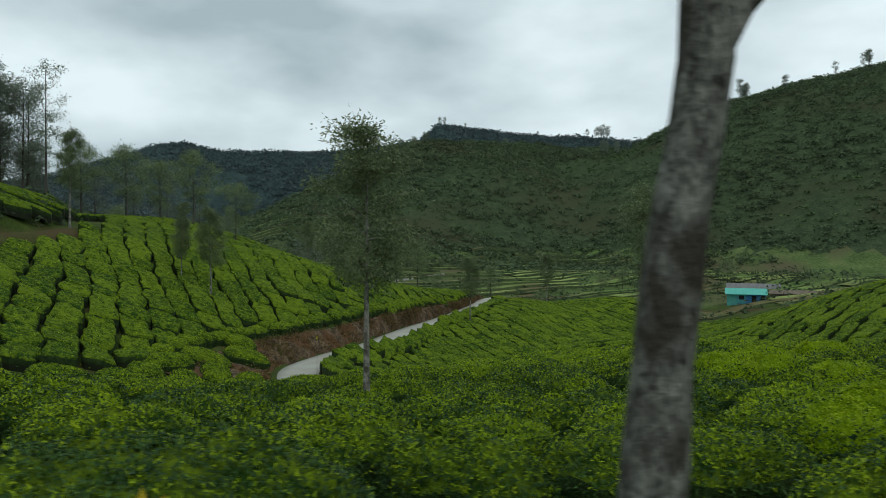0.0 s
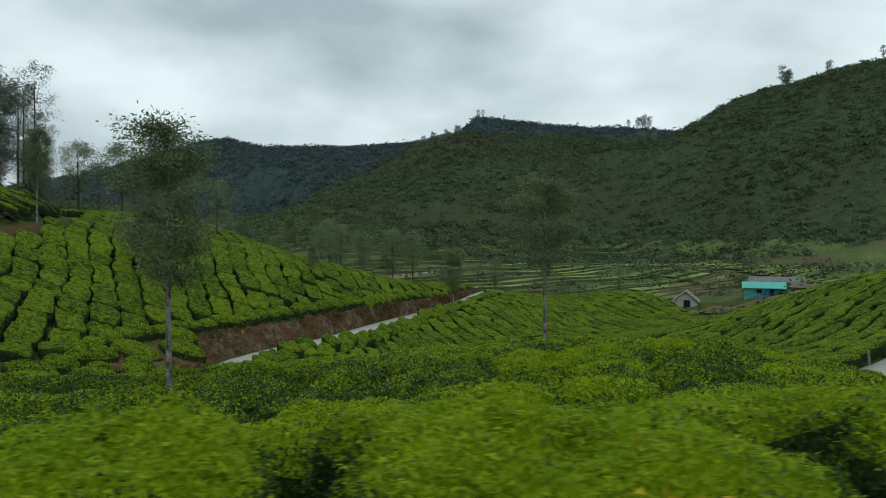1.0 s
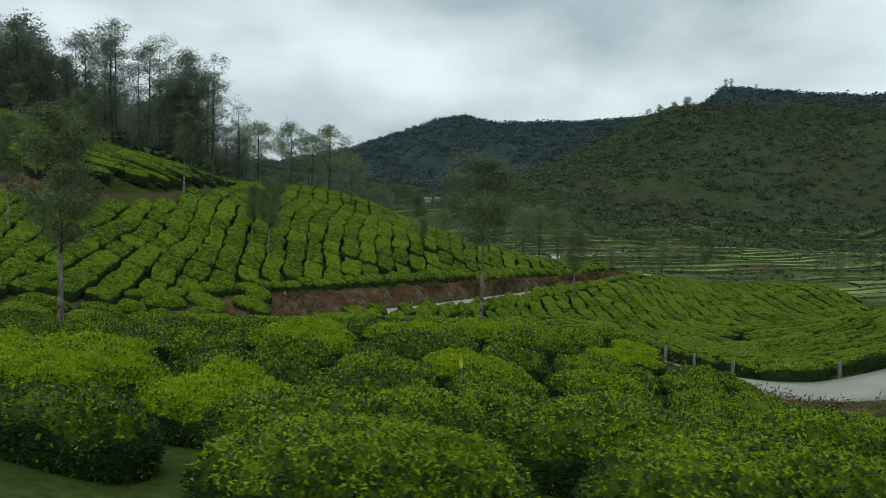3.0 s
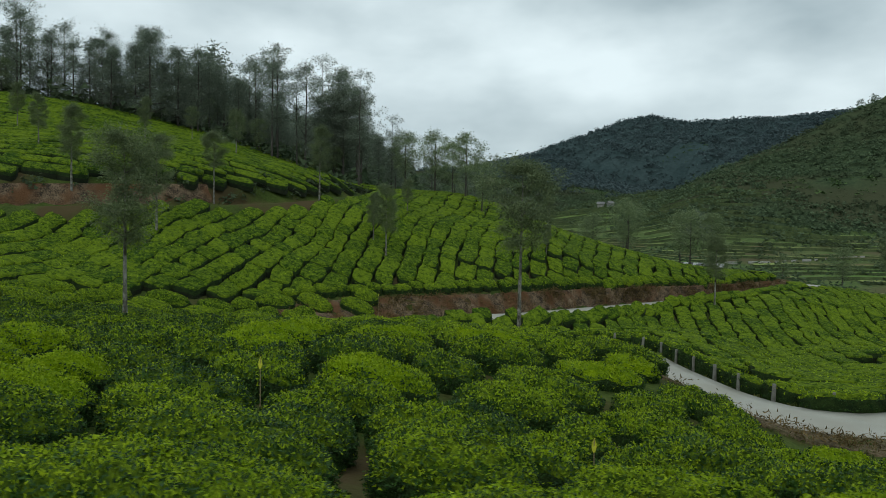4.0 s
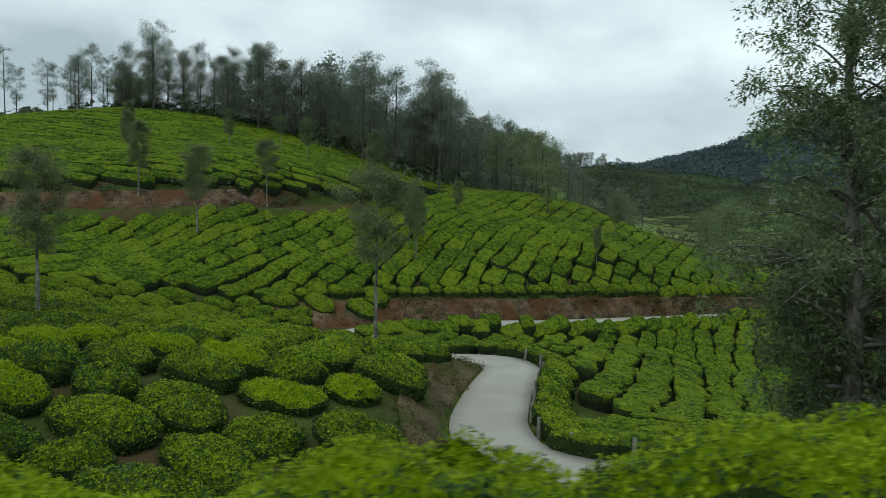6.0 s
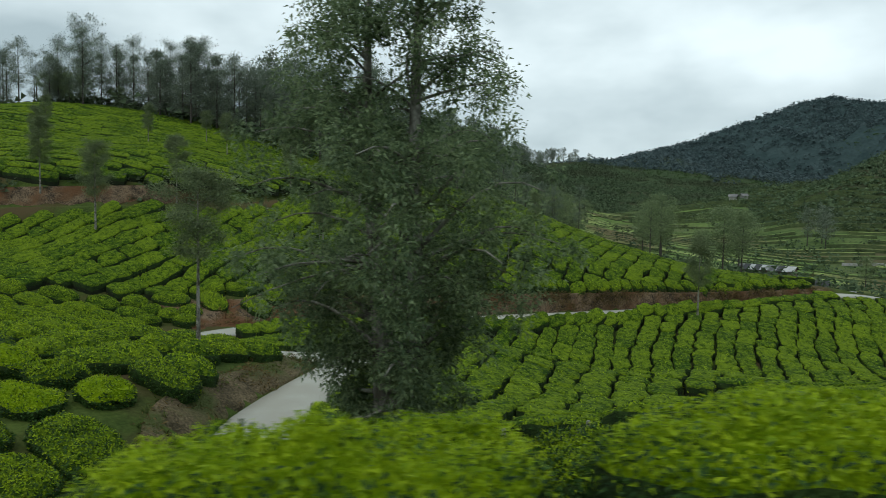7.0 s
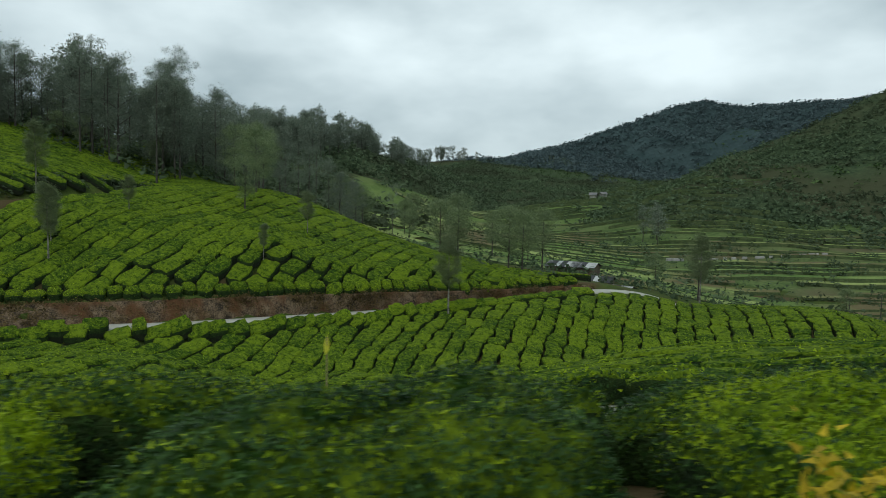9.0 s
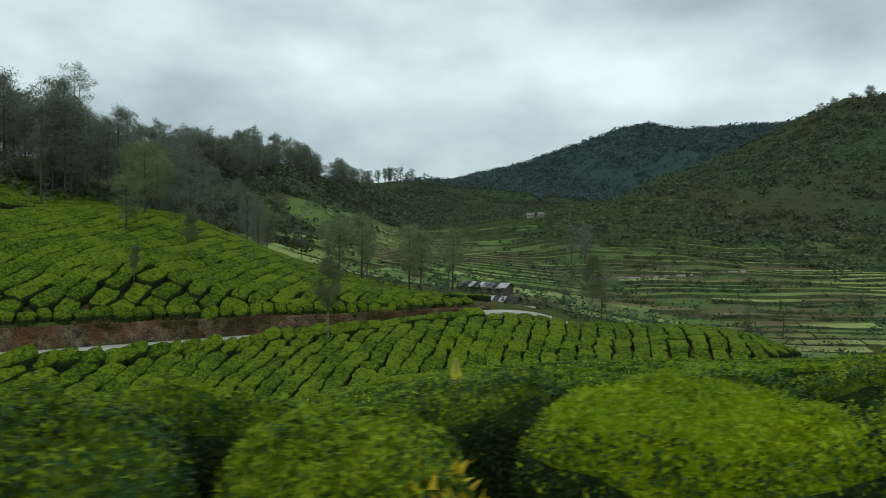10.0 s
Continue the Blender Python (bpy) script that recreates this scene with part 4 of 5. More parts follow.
for x, y, s in ((-32, 40, 0.98), (-35, 63.5, 0.9), (-41.5, 36.6, 0.85), (-37.4, 50, 0.8), (-16.8, 89.4, 0.62), (-11.8, 79.7, 0.42), (4.9, 92.8, 0.95), (-65.7, 41.3, 0.62),
                (-55, 52, 0.6), (-47, 60, 0.66), (-60, 62, 0.55), (-52, 38, 0.62), (21.2, 122.5, 0.95), (-24, 61.5, 0.6), (-27, 71, 0.5)):
    plant(oaks[int(rng_t.integers(3))], x, y, s, float(rng_t.uniform(0, 360)))
for x, y, s in ((-32.6, 91.7, 1.0), (-25.4, 85.5, 0.85), (-45, 100, 1.15), (-39, 97, 1.0), (-51, 99, 1.1), (-14, 111.5, 0.95), (-14.4, 139, 1.05), (-2.4, 116.5, 0.9), (13, 142, 0.8),
                (-46, 164, 1.0), (-37, 166, 0.9), (-85, 176, 1.1), (-60, 150, 0.9), (-30, 133, 0.9), (2, 150, 0.6), (28, 168, 0.6), (52, 200, 0.8), (60, 205, 0.7), (88, 195, 0.8),
                (-72, 160, 1.0), (-95, 196, 0.9), (-36, 115, 0.8), (-58, 128, 1.1)):
    plant(rounds[int(rng_t.integers(2))], x, y, s, float(rng_t.uniform(0, 360)))

# the wood along the upper hill's crest and down its far edge
CREST = glide([(-122, -12, 0), (-108, 14, 0), (-97, 36, 0), (-88, 55, 0), (-75, 70, 0), (-62, 80, 0), (-52, 88, 0), (-58, 102, 0), (-68, 124, 0)], 1.0)
tan_c = np.gradient(CREST[:, :2], axis=0)
nrm_c = np.c_[-tan_c[:, 1], tan_c[:, 0]] / np.linalg.norm(tan_c, axis=1)[:, None]
for k0, k1, n_, lo, hi, back, kinds in ((44, 63, 10, 0.5, 0.7, 14, (0, 1, 3)), (62, 80, 19, 0.5, 0.9, 16, (0, 2, 0, 2, 1)), (80, 101, 28, 0.62, 0.9, 14, (0, 2, 2, 1)),
                                        (102, 127, 13, 0.85, 1.08, 12, (1, 3, 0, 1)), (127, 160, 18, 0.7, 0.95, 28, (0, 1, 2))):
    for i in range(n_):
        k = int(k0 + (k1 - k0) * (i + rng_t.random()) / n_)
        x, y = CREST[k, :2] + nrm_c[k] * (0.5 + back * rng_t.random() ** 1.3)
        plant(talls[int(rng_t.choice(kinds))], x, y, float(rng_t.uniform(lo, hi)), float(rng_t.uniform(0, 360)))
for i in range(22):
    k = int(rng_t.integers(56, 118))
    x, y = CREST[k, :2] + nrm_c[k] * rng_t.uniform(1, 10)
    plant(rounds[int(rng_t.integers(2))], x, y, float(rng_t.uniform(0.45, 0.75)), float(rng_t.uniform(0, 360)))
# the wooded flank of the left hill
for i in range(210):
    k = rng_t.random() ** 1.25
    line = np.array(LEFT_HILL[1:6], float)
    u = k * (len(line) - 1)
    c = np.array([np.interp(u, np.arange(len(line)), line[:, d]) for d in range(2)])
    out = rng_t.uniform(-8, 62)
    x, y = c + np.array([0.83, -0.56]) * out
    plant(far_talls[int(rng_t.integers(3))], x, y, float(rng_t.uniform(0.65, 1.1)), float(rng_t.uniform(0, 360)))
for x, y, s in ((-66, 97, 1.1), (-60, 92, 1.15), (-70, 106, 1.05), (-73, 99, 1.2), (-79, 112, 1.1), (-84, 124, 1.0), (-64, 110, 0.9), (-36, 105, 0.55), (-42, 108, 0.66),
                (-48, 110, 0.7), (-33, 111, 0.45), (-55, 112, 0.75), (-40, 116, 0.6), (-46, 118, 0.7), (-52, 120, 0.7), (-38, 124, 0.6)):
    plant(talls[int(rng_t.integers(4))], x, y, s, float(rng_t.uniform(0, 360)))
for cx_, cy_, n_, wide, s in ((-454, 588, 16, 45, 0.95), (258, 968, 7, 22, 1.1), (186, 516, 9, 12, 0.7), (-8, 474, 9, 14, 0.6), (226, 474, 5, 10, 0.8), (-40, 236, 3, 6, 0.75), (30, 1000, 3, 40, 0.8), (45, 640, 6, 60, 0.8), (120, 540, 7, 60, 0.7),
                             (300, 420, 10, 60, 0.7)):
    for i in range(n_):
        plant(far_talls[int(rng_t.integers(3))], cx_ + float(rng_t.normal(0, wide * 0.6)), cy_ + float(rng_t.normal(0, 4)), s * float(rng_t.uniform(0.8, 1.2)), float(rng_t.uniform(0, 360)))


# ---- scrub and woods that clothe the far hills ----
def clumps(name, n, area, size, each, label, seed, keep, mat, flat=0.75, spots=None, lift=0.4):
    """Bushes and tree crowns: an uneven leafy mass each, with loose sprays round it."""
    rng = np.random.default_rng(seed)
    x0, x1, y0, y1 = area
    x, y = rng.uniform(x0, x1, n), rng.uniform(y0, y1, n)
    if spots is not None:
        x, y = spots[:, 0], spots[:, 1]
    m = keep(x, y, rng)
    x, y = x[m], y[m]
    s = size * rng.uniform(0.5, 1.6, len(x)) ** 1.4
    c = np.c_[x, y, np.where(np.hypot(x + 15, y - 75) > 150, lie(x, y), height(x, y)) + s * lift]
    c2 = np.repeat(c, each, 0)
    s2 = np.repeat(s, each)
    off = rng.normal(0, 0.42, c2.shape) * s2[:, None] * [1, 1, flat]
    out = unit(off + [0, 0, 0.01])
    way = unit(rng.normal(0, 1, c2.shape))
    up = unit(rng.normal(0, 0.5, c2.shape) + out * 0.4 + [0, 0, 0.8])
    way = unit(way - up * (way * up).sum(1, keepdims=True))
    v, f = leaf_quads(c2 + off, way, up, s2 * rng.uniform(0.3, 0.55, len(c2)), s2 * rng.uniform(0.3, 0.5, len(c2)), 3)
    return tagged(mesh_object(name, v, f, mat, smooth=False), label, "scrub", kind="stuff")


M_SCRUBLEAF = material("scrub_leaf", (0.045, 0.074, 0.042), (0.13, 0.18, 0.095), 0.3, 1.3, rough=0.8, bump=0, contrast=1.0, spread=0.25, islands=True, through_light=0.35, gloss=0.05,
                       third=(0.07, 0.09, 0.05), third_scale=0.015)
# leaf colour carries a painted blue haze, as on the far floor
M_HAZEWOOD = material("far_leaf_hazed", (0.06, 0.09, 0.094), (0.105, 0.142, 0.144), 0.03, 0.2, rough=0.9, bump=0, contrast=0.8, spread=0.15, islands=True, through_light=0.35, gloss=0.03)
M_CLEARING = material("cleared_slope_crop", (0.038, 0.072, 0.028), (0.09, 0.14, 0.052), 0.3, 1.2, rough=0.9, bump=0, spread=0.3, islands=True, through_light=0.1, gloss=0.03)
CLEARINGS = ((117, 450, 26, 34), (170, 284, 24, 15), (-314, 595, 34, 24), (-234, 603, 36, 20), (-232, 824, 26, 22), (-12, 330, 30, 12), (20, 322, 34, 9))


def cleared(x, y):
    """How deep inside one of the cleared patches, with ragged edges."""
    k = np.full(np.shape(x), 9.0)
    for cx_, cy_, rx_, ry_ in CLEARINGS:
        k = np.minimum(k, np.hypot((x - cx_) / rx_, (y - cy_) / ry_))
    return k + 0.15 * wobble(x, y, 7, 5) < 1


clumps("hill_clearings", 20000, (-370, 200, 270, 870), 1.6, 9, "light green cleared plots on the wooded hillsides", 67,
       lambda x, y, rng: cleared(x, y) & (np.abs(np.sin(height(x, y) * 0.9)) > 0.25), M_CLEARING, 0.3)
hill_keep = lambda x, y, rng: ~cleared(x, y) & (~pasture(x, y) | (rng.random(len(x)) < 0.12)) & (height(x, y) > 2.5 + 4 * wobble(x, y, 30)) & (wobble(x, y, 34, 1) + rng.normal(0, 0.5, len(x)) > -0.5)
clumps("hill_scrub", 58000, (-430, 460, 255, 640), 1.9, 12, "dark green scrub and small trees over the valley side", 61, hill_keep, M_SCRUBLEAF, 0.45, lift=0.22)
clumps("left_wood", 8000, (-420, -62, 70, 560), 2.6, 22, "dense dark undergrowth on the wooded hill", 62,
       lambda x, y, rng: (off_line(LEFT_HILL, x, y)[0] < 75) & (~pasture(x, y) | (rng.random(len(x)) < 0.12)) & (np.hypot(x + 15, y - 75) > 88) & ~on_upper(x, y), M_SCRUBLEAF)
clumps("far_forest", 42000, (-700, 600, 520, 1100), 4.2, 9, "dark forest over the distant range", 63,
       lambda x, y, rng: (height(x, y) > 20) & ~cleared(x, y) & (y > 560 + 0.1 * np.abs(x)), M_HAZEWOOD, 0.5, lift=0.25)
clumps("crest_undergrowth", 2000, (-130, -45, 20, 130), 1.7, 22, "low bushes under the trees of the hilltop", 64,
       lambda x, y, rng: (off_line(CREST + [0, 0, 0], x, y)[2] > 0) & (off_line(CREST, x, y)[0] < 25), M_SCRUBLEAF)
valley_keep = lambda x, y, rng: (np.abs(height(x, y) + 1) < 7) & (wobble(x, y, 18, 3) + rng.normal(0, 0.4, len(x)) > 0.12) & (off_line(estate_line, x, y)[0] > 4) & ~on_right(x, y) & (y > 112) & ~((x > 34) & (x < 64) & (y < 184))
clumps("valley_scrub", 6500, (-120, 140, 108, 300), 1.2, 14, "bushes and weeds between the valley fields", 65, valley_keep, M_SCRUBLEAF)


# ---- terraced plots on the valley floor ----
M_PLOT = material("field_crop", (0.105, 0.17, 0.048), (0.26, 0.32, 0.105), 0.2, 2.2, rough=0.9, bump=0.8, spread=0.8, gloss=0.03, third=(0.13, 0.11, 0.055), third_scale=0.035)
M_PLOTS = material("far_field_crop", (0.105, 0.17, 0.048), (0.26, 0.32, 0.105), 0.2, 2.2, rough=0.9, bump=0.8, spread=0.8, islands=True, gloss=0.03, third=(0.13, 0.11, 0.055), third_scale=0.035)
M_PLOTEDGE = material("field_edge", (0.05, 0.075, 0.032), (0.11, 0.14, 0.06), 0.6, 3, rough=0.9, bump=0.5, gloss=0.05)


def plots():
    """Stepped plots along the contour, each a slab with a dark grassy edge."""
    rng = np.random.default_rng(90)
    beds, rim = [], []
    a = radians(21)
    ux, uy = math.cos(a), math.sin(a)
    v = -95.0
    while v < 215:
        deep = rng.uniform(2.2, 8.0)
        u = -170 + rng.uniform(0, 14)
        while u < 120:
            ln = rng.uniform(7, 22)
            mx, my = -10 + ux * (u + ln / 2) - uy * v, 205 + uy * (u + ln / 2) + ux * v
            z = land(mx, my)
            ok = -9 < z < (26 if mx < -25 else 11) and my > 141 and float(off_line(estate_line, mx, my)[0]) > 9 and mx > -140 and math.hypot(mx - 78, my - 168) > 16 and math.hypot(mx - 59, my - 161) > 13 and float(far_land(mx, my)) < (28 if mx < -25 else 12) and float(off_line(LEFT_HILL, mx, my)[0]) > 62
            if ok and rng.random() > 0.26:
                n = 9
                s = np.linspace(0.15, ln - 0.15, n)
                bow = 3.4 * np.sin((u + s) * 0.075 + v * 0.04) + 1.2 * np.sin((u + s) * 0.19 + v * 0.11) + 0.3 * np.sin(s * 0.5 + u)
                rows = []
                for o in (0.0, 0.18, deep * 0.93, deep):
                    x = -10 + ux * (u + s) - uy * (v + o + bow)
                    y = 205 + uy * (u + s) + ux * (v + o + bow)
                    rows.append((x, y))
                mid = np.mean([height(x, y) for x, y in rows[1:3]], 0)
                zz = [np.minimum(height(*rows[0]), mid) - 0.7, mid + 0.45, mid + 0.45, mid + 0.1]
                pts = np.stack([np.c_[r[0], r[1], z_] for r, z_ in zip(rows, zz)], 1).reshape(-1, 3)
                beds.append(pts)
                if rng.random() < 0.55:
                    along = rng.uniform(0, 8, int(ln * 1.1))
                    rim.append(np.c_[np.interp(along, np.arange(9), rows[0][0]), np.interp(along, np.arange(9), rows[0][1])])
            u += ln
        v += deep
    idx = np.arange(36).reshape(9, 4)
    quad = np.stack([idx[:-1, :-1], idx[1:, :-1], idx[1:, 1:], idx[:-1, 1:]], -1).reshape(-1, 4)
    beds.sort(key=lambda q: math.hypot(q[:, 0].mean() - 20, q[:, 1].mean() - 120))
    root = thing("terraced_field", "stepped green and brown vegetable plots on the valley floor", "field", "", pose(-10, 205, -4))
    base = np.array([-10, 205, -4])
    for q in beds[:300]:
        mesh_object("plot", q - base, quad, [M_PLOT, M_PLOTEDGE], root, slots=[1, 0, 1] * 8, smooth=False)
    rest = beds[300:]
    if rest:
        faces = (quad[None] + np.arange(len(rest))[:, None, None] * 36).reshape(-1, 4)
        mesh_object("farther_plots", np.concatenate(rest) - base, faces, [M_PLOTS, M_PLOTEDGE], root, slots=[1, 0, 1] * (8 * len(rest)), smooth=False)["kind"] = "stuff"
    return np.concatenate(rim)


rims = plots()
clumps("plot_hedges", 10, (0, 1, 0, 1), 0.8, 12, "low bushes along the edges of the valley plots", 68, lambda x, y, rng: np.ones(len(x), bool), M_SCRUBLEAF,
       spots=rims + np.random.default_rng(6).normal(0, 0.35, rims.shape))
clumps("track_shrubs", 1500, (-54, -28, 14, 84), 0.62, 24, "grey-green shrubs along the hillside track", 66,
       lambda x, y, rng: (off_line(track_line, x, y)[2] > 0) & (off_line(track_line, x, y)[0] > 1.0) & (off_line(track_line, x, y)[0] < 3.6) & ((y > 44) | (rng.random(len(x)) < 0.35)), M_SCRUBLEAF)


# ---- the big twin-trunked tree by the road ----
def big_tree():
    """Two trunks, limbs that climb and droop at the tips, and separate leafy clusters along them."""
    rng = np.random.default_rng(5)
    root = thing("roadside_tree", "large twin-trunked tree with drooping dusty green foliage", "tree", "", pose(35.55, 29.5, land(35.55, 29.5) - 0.15))
    girth_h, girth_w = [0.4, 1.2, 2.6, 3.6, 4.2, 5.0, 6.2, 7.4, 9.0, 11.0, 12.4], [0.3, 0.95, 1.5, 1.5, 2.1, 2.7, 2.4, 1.75, 1.3, 0.85, 0.3]
    centres = []
    for sx, sy, tall, lx, ly in ((-0.12, -0.12, 10.6, -0.1, -0.1), (0.15, 0.2, 11.8, 0.35, 0.3)):
        zs = np.linspace(0, tall, 16)
        q = zs / tall
        spine = np.c_[sx + lx * q + 0.14 * np.sin(q * 5), sy + ly * q + 0.12 * np.sin(q * 6 + 1), zs]
        rad = 0.2 * (1 - 0.86 * q) * (1 + 0.45 * np.exp(-zs * 2.2))
        chunks = [tube(spine, rad, 12)]
        for i in range(62):
            tip_h = 1.15 + (tall - 1.25) * (i + rng.random()) / 62
            wide = np.interp(tip_h, girth_h, girth_w) * rng.uniform(0.55, 1.1)
            low = tip_h - wide * rng.uniform(0.15, 0.7) if tip_h > 3.2 else tip_h + rng.uniform(-0.1, 0.35)
            base = np.array([np.interp(low, zs, spine[:, d]) for d in range(3)])
            a = rng.uniform(0, 6.283)
            t = np.linspace(0, 1, 7)
            bend = rng.normal(0, 0.3) * t
            line = base + np.c_[np.cos(a + bend) * wide * t, np.sin(a + bend) * wide * t, (tip_h - low) * np.sin(t * 1.8) / math.sin(1.8) - 0.12 * wide * t ** 3]
            chunks.append(tube(line, max(0.016, np.interp(low, zs, rad) * 0.36) * (1 - 0.8 * t), 6))
            for m in range(4 if wide > 1.2 else 3):
                f = 1.02 - 0.2 * m * rng.uniform(0.7, 1.3)
                hub = np.array([np.interp(f, t, line[:, d]) for d in range(3)]) + rng.normal(0, 0.14, 3)
                for side in range(3):
                    centres.append(hub + rng.normal(0, 0.17, 3) * [0.8, 0.8, 1.3] - [0, 0, 0.08])
        for k in range(9):
            centres.append(spine[-1] + rng.normal(0, 0.25, 3) - [0, 0, 0.15 * k])
        v, f = join(chunks)
        mesh_object("trunk", v, f, M_BARK, root)
    lv, lf = sprays(np.array(centres), np.where(np.array(centres)[:, 2] > 5.0, 66, 104), 0.12, 0.085, 0.34, rng, 0.9, 1.0)
    mesh_object("crown", lv, lf, M_BIGLEAF, root, smooth=False)["kind"] = "stuff"
    # bare twigs where a limb was lopped
    for i in range(9):
        t = np.linspace(0, 1, 6)
        a = radians(rng.uniform(185, 285))
        ln = rng.uniform(1.4, 2.9)
        sway = rng.normal(0, 0.25) * t * t
        v, f = tube(np.array([0.0, 0.1, 4.5]) + np.c_[np.cos(a + sway) * ln * t, np.sin(a + sway) * ln * t, 0.5 * t - 0.9 * t * t + rng.uniform(-0.2, 0.6) * t], 0.03 * (1 - 0.75 * t), 5)
        mesh_object("twig", v, f, M_BARK, root, label="bare grey twig")


M_BIGLEAF = material("dusty_leaf", (0.07, 0.112, 0.054), (0.22, 0.29, 0.14), 1.2, 10, rough=0.55, bump=0, spread=0.5, islands=True, through_light=0.42)
big_tree()


# ---- slim trees at the roadside whose trunks pass close by ----
M_ROADBARK = material("lichen_bark", (0.035, 0.034, 0.028), (0.23, 0.23, 0.2), 9, 34, rough=0.9, bump=1.0, third=(0.05, 0.045, 0.036), third_scale=5.0, bump_scale=0.03, stretch=(1, 1, 0.55), gloss=0.05, contrast=1.15)


M_PALEBARK = material("pale_bark", (0.07, 0.07, 0.06), (0.34, 0.34, 0.30), 8, 34, rough=0.9, bump=1.0, third=(0.10, 0.095, 0.08), third_scale=3.0, bump_scale=0.03, stretch=(1, 1, 0.6), gloss=0.05)


def roadside_trunk(x, y, line, radius, forks, seed, label, foot=None, bark=M_ROADBARK):
    """A trunk close to the road: line of (sideways x, sideways y, height), forks as limb lines, a thin crown on top."""
    rng = np.random.default_rng(seed)
    root = thing("roadside_tree", label, "tree", "slim roadside trees", pose(x, y, land(x, y) - 0.15 if foot is None else foot))
    p = glide(line, 0.25)
    q = np.linspace(0, 1, len(p))
    rad = radius * (1 - 0.45 * q) * (1 + 0.35 * np.exp(-np.clip(p[:, 2], 0, 9) * 3)) * (1 + 0.05 * np.sin(p[:, 2] * 7) + 0.03 * np.sin(p[:, 2] * 17))
    v, f = tube(p, rad, 16)
    mesh_object("trunk", v, f, bark, root)
    ends = [p[-1]]
    for limb, r in forks:
        w = glide(limb, 0.25)
        t = np.linspace(0, 1, len(w))
        v, f = tube(w, r * (1 - 0.6 * t), 12)
        mesh_object("limb", v, f, bark, root)
        ends.append(w[-1])
    centres = np.concatenate([e + rng.normal(0, 1, (26, 3)) * [0.9, 0.9, 0.6] + [0, 0, 0.5] for e in ends])
    lv, lf = sprays(centres, 16, 0.3, 0.24, 0.3, rng, 0.3)
    mesh_object("crown", lv, lf, M_OAKLEAF, root, smooth=False)["kind"] = "stuff"


roadside_trunk(-1.35, 0.85, [(-0.08, 0, -1.6), (-0.05, 0, 0), (0, 0, 0.8), (0.06, 0, 1.6), (0.14, 0, 2.3), (0.26, 0, 3.0), (0.22, 0, 3.9), (0.1, 0.1, 5.2), (0.2, 0.2, 7.2)], 0.165,
               [([(0.22, 0, 2.85), (0.42, 0, 3.25), (0.75, 0, 3.6), (1.3, 0.1, 4.3), (1.7, 0.2, 5.6)], 0.085)], 101, "grey lichen-flecked forked tree trunk at the roadside", 10.51)
RX, RY = 0.673, 0.74
bow = [(-0.5, -1.2), (-0.4, 0.3), (-0.3, 1.0), (-0.15, 1.7), (0.0, 2.35), (0.05, 2.7), (0.14, 3.3), (0.22, 3.75), (0.17, 4.05), (0.06, 4.4), (0.0, 5.2), (0.2, 7.4)]
roadside_trunk(31.6, 11.35, [(RX * s, RY * s, z) for s, z in bow], 0.15, [([(0.12, 0.13, 3.75), (0.3, 0.3, 4.5), (0.6, 0.5, 5.6), (0.8, 0.7, 6.6)], 0.05)], 102,
               "pale grey bent tree trunk rising from roadside tea", 10.4, M_PALEBARK)
roadside_trunk(57.2, 41.8, [(-0.06, 0, 0), (0.0, 0, 1), (0.04, 0.02, 2), (0.05, 0.03, 3), (0.04, 0.05, 4.2), (0.1, 0.1, 7.5)], 0.115,
               [([(0.04, 0.05, 4.0), (0.4, 0.3, 4.7), (0.7, 0.5, 6.2)], 0.045)], 103, "straight mottled grey tree trunk at the roadside")


# ---- posts along the estate road ----
def fence_posts():
    m = material("weathered_concrete_post", (0.13, 0.13, 0.11), (0.28, 0.275, 0.24), 4, 40, bump=0.5)
    p = glide([q for q in ESTATE_ROAD if 9 < q[0] < 52 and q[1] < 66], 0.2)
    t = np.gradient(p[:, :2], axis=0)
    t /= np.linalg.norm(t, axis=1)[:, None]
    side = p[:, :2] + np.c_[t[:, 1], -t[:, 0]] * 1.72
    run = np.r_[0, np.cumsum(np.linalg.norm(np.diff(side, axis=0), axis=1))]
    rng = np.random.default_rng(3)
    s = 3.0
    first = None
    while s < run[-1]:
        x, y = np.interp(s, run, side[:, 0]), np.interp(s, run, side[:, 1])
        s += 2.3 * rng.uniform(0.9, 1.1)
        if x > 43.5:
            continue
        at = pose(x, y, land(x, y) - 0.15, float(rng.normal(0, 2)), float(rng.normal(0, 2)), float(rng.uniform(0, 90)))
        if first is None:
            bm = bmesh.new()
            bmesh.ops.create_cube(bm, size=1.0)
            for v in bm.verts:
                top = v.co.z > 0
                v.co = (v.co.x * (0.12 if top else 0.15), v.co.y * (0.12 if top else 0.15), 0.95 if top else 0)
            bmesh.ops.bevel(bm, geom=bm.edges[:], offset=0.018, segments=2, affect="EDGES")
            me = bpy.data.meshes.new("fence_post")
            bm.to_mesh(me)
            bm.free()
            me.materials.append(m)
            first = new("fence_post", me)
            first.matrix_basis = at
            tagged(first, "squat weathered concrete post beside the estate road", "post", "posts along the estate road")
        else:
            copy_thing(first, at)


fence_posts()


# ---- yellow insect traps on sticks ----
M_YELLOW = material("yellow_sheet", (0.55, 0.55, 0.04), (0.72, 0.70, 0.08), 6, 40, rough=0.45, bump=0.1, through_light=0.3)
M_STICK = material("dry_stick", (0.18, 0.14, 0.08), (0.34, 0.28, 0.17), 10, 60)


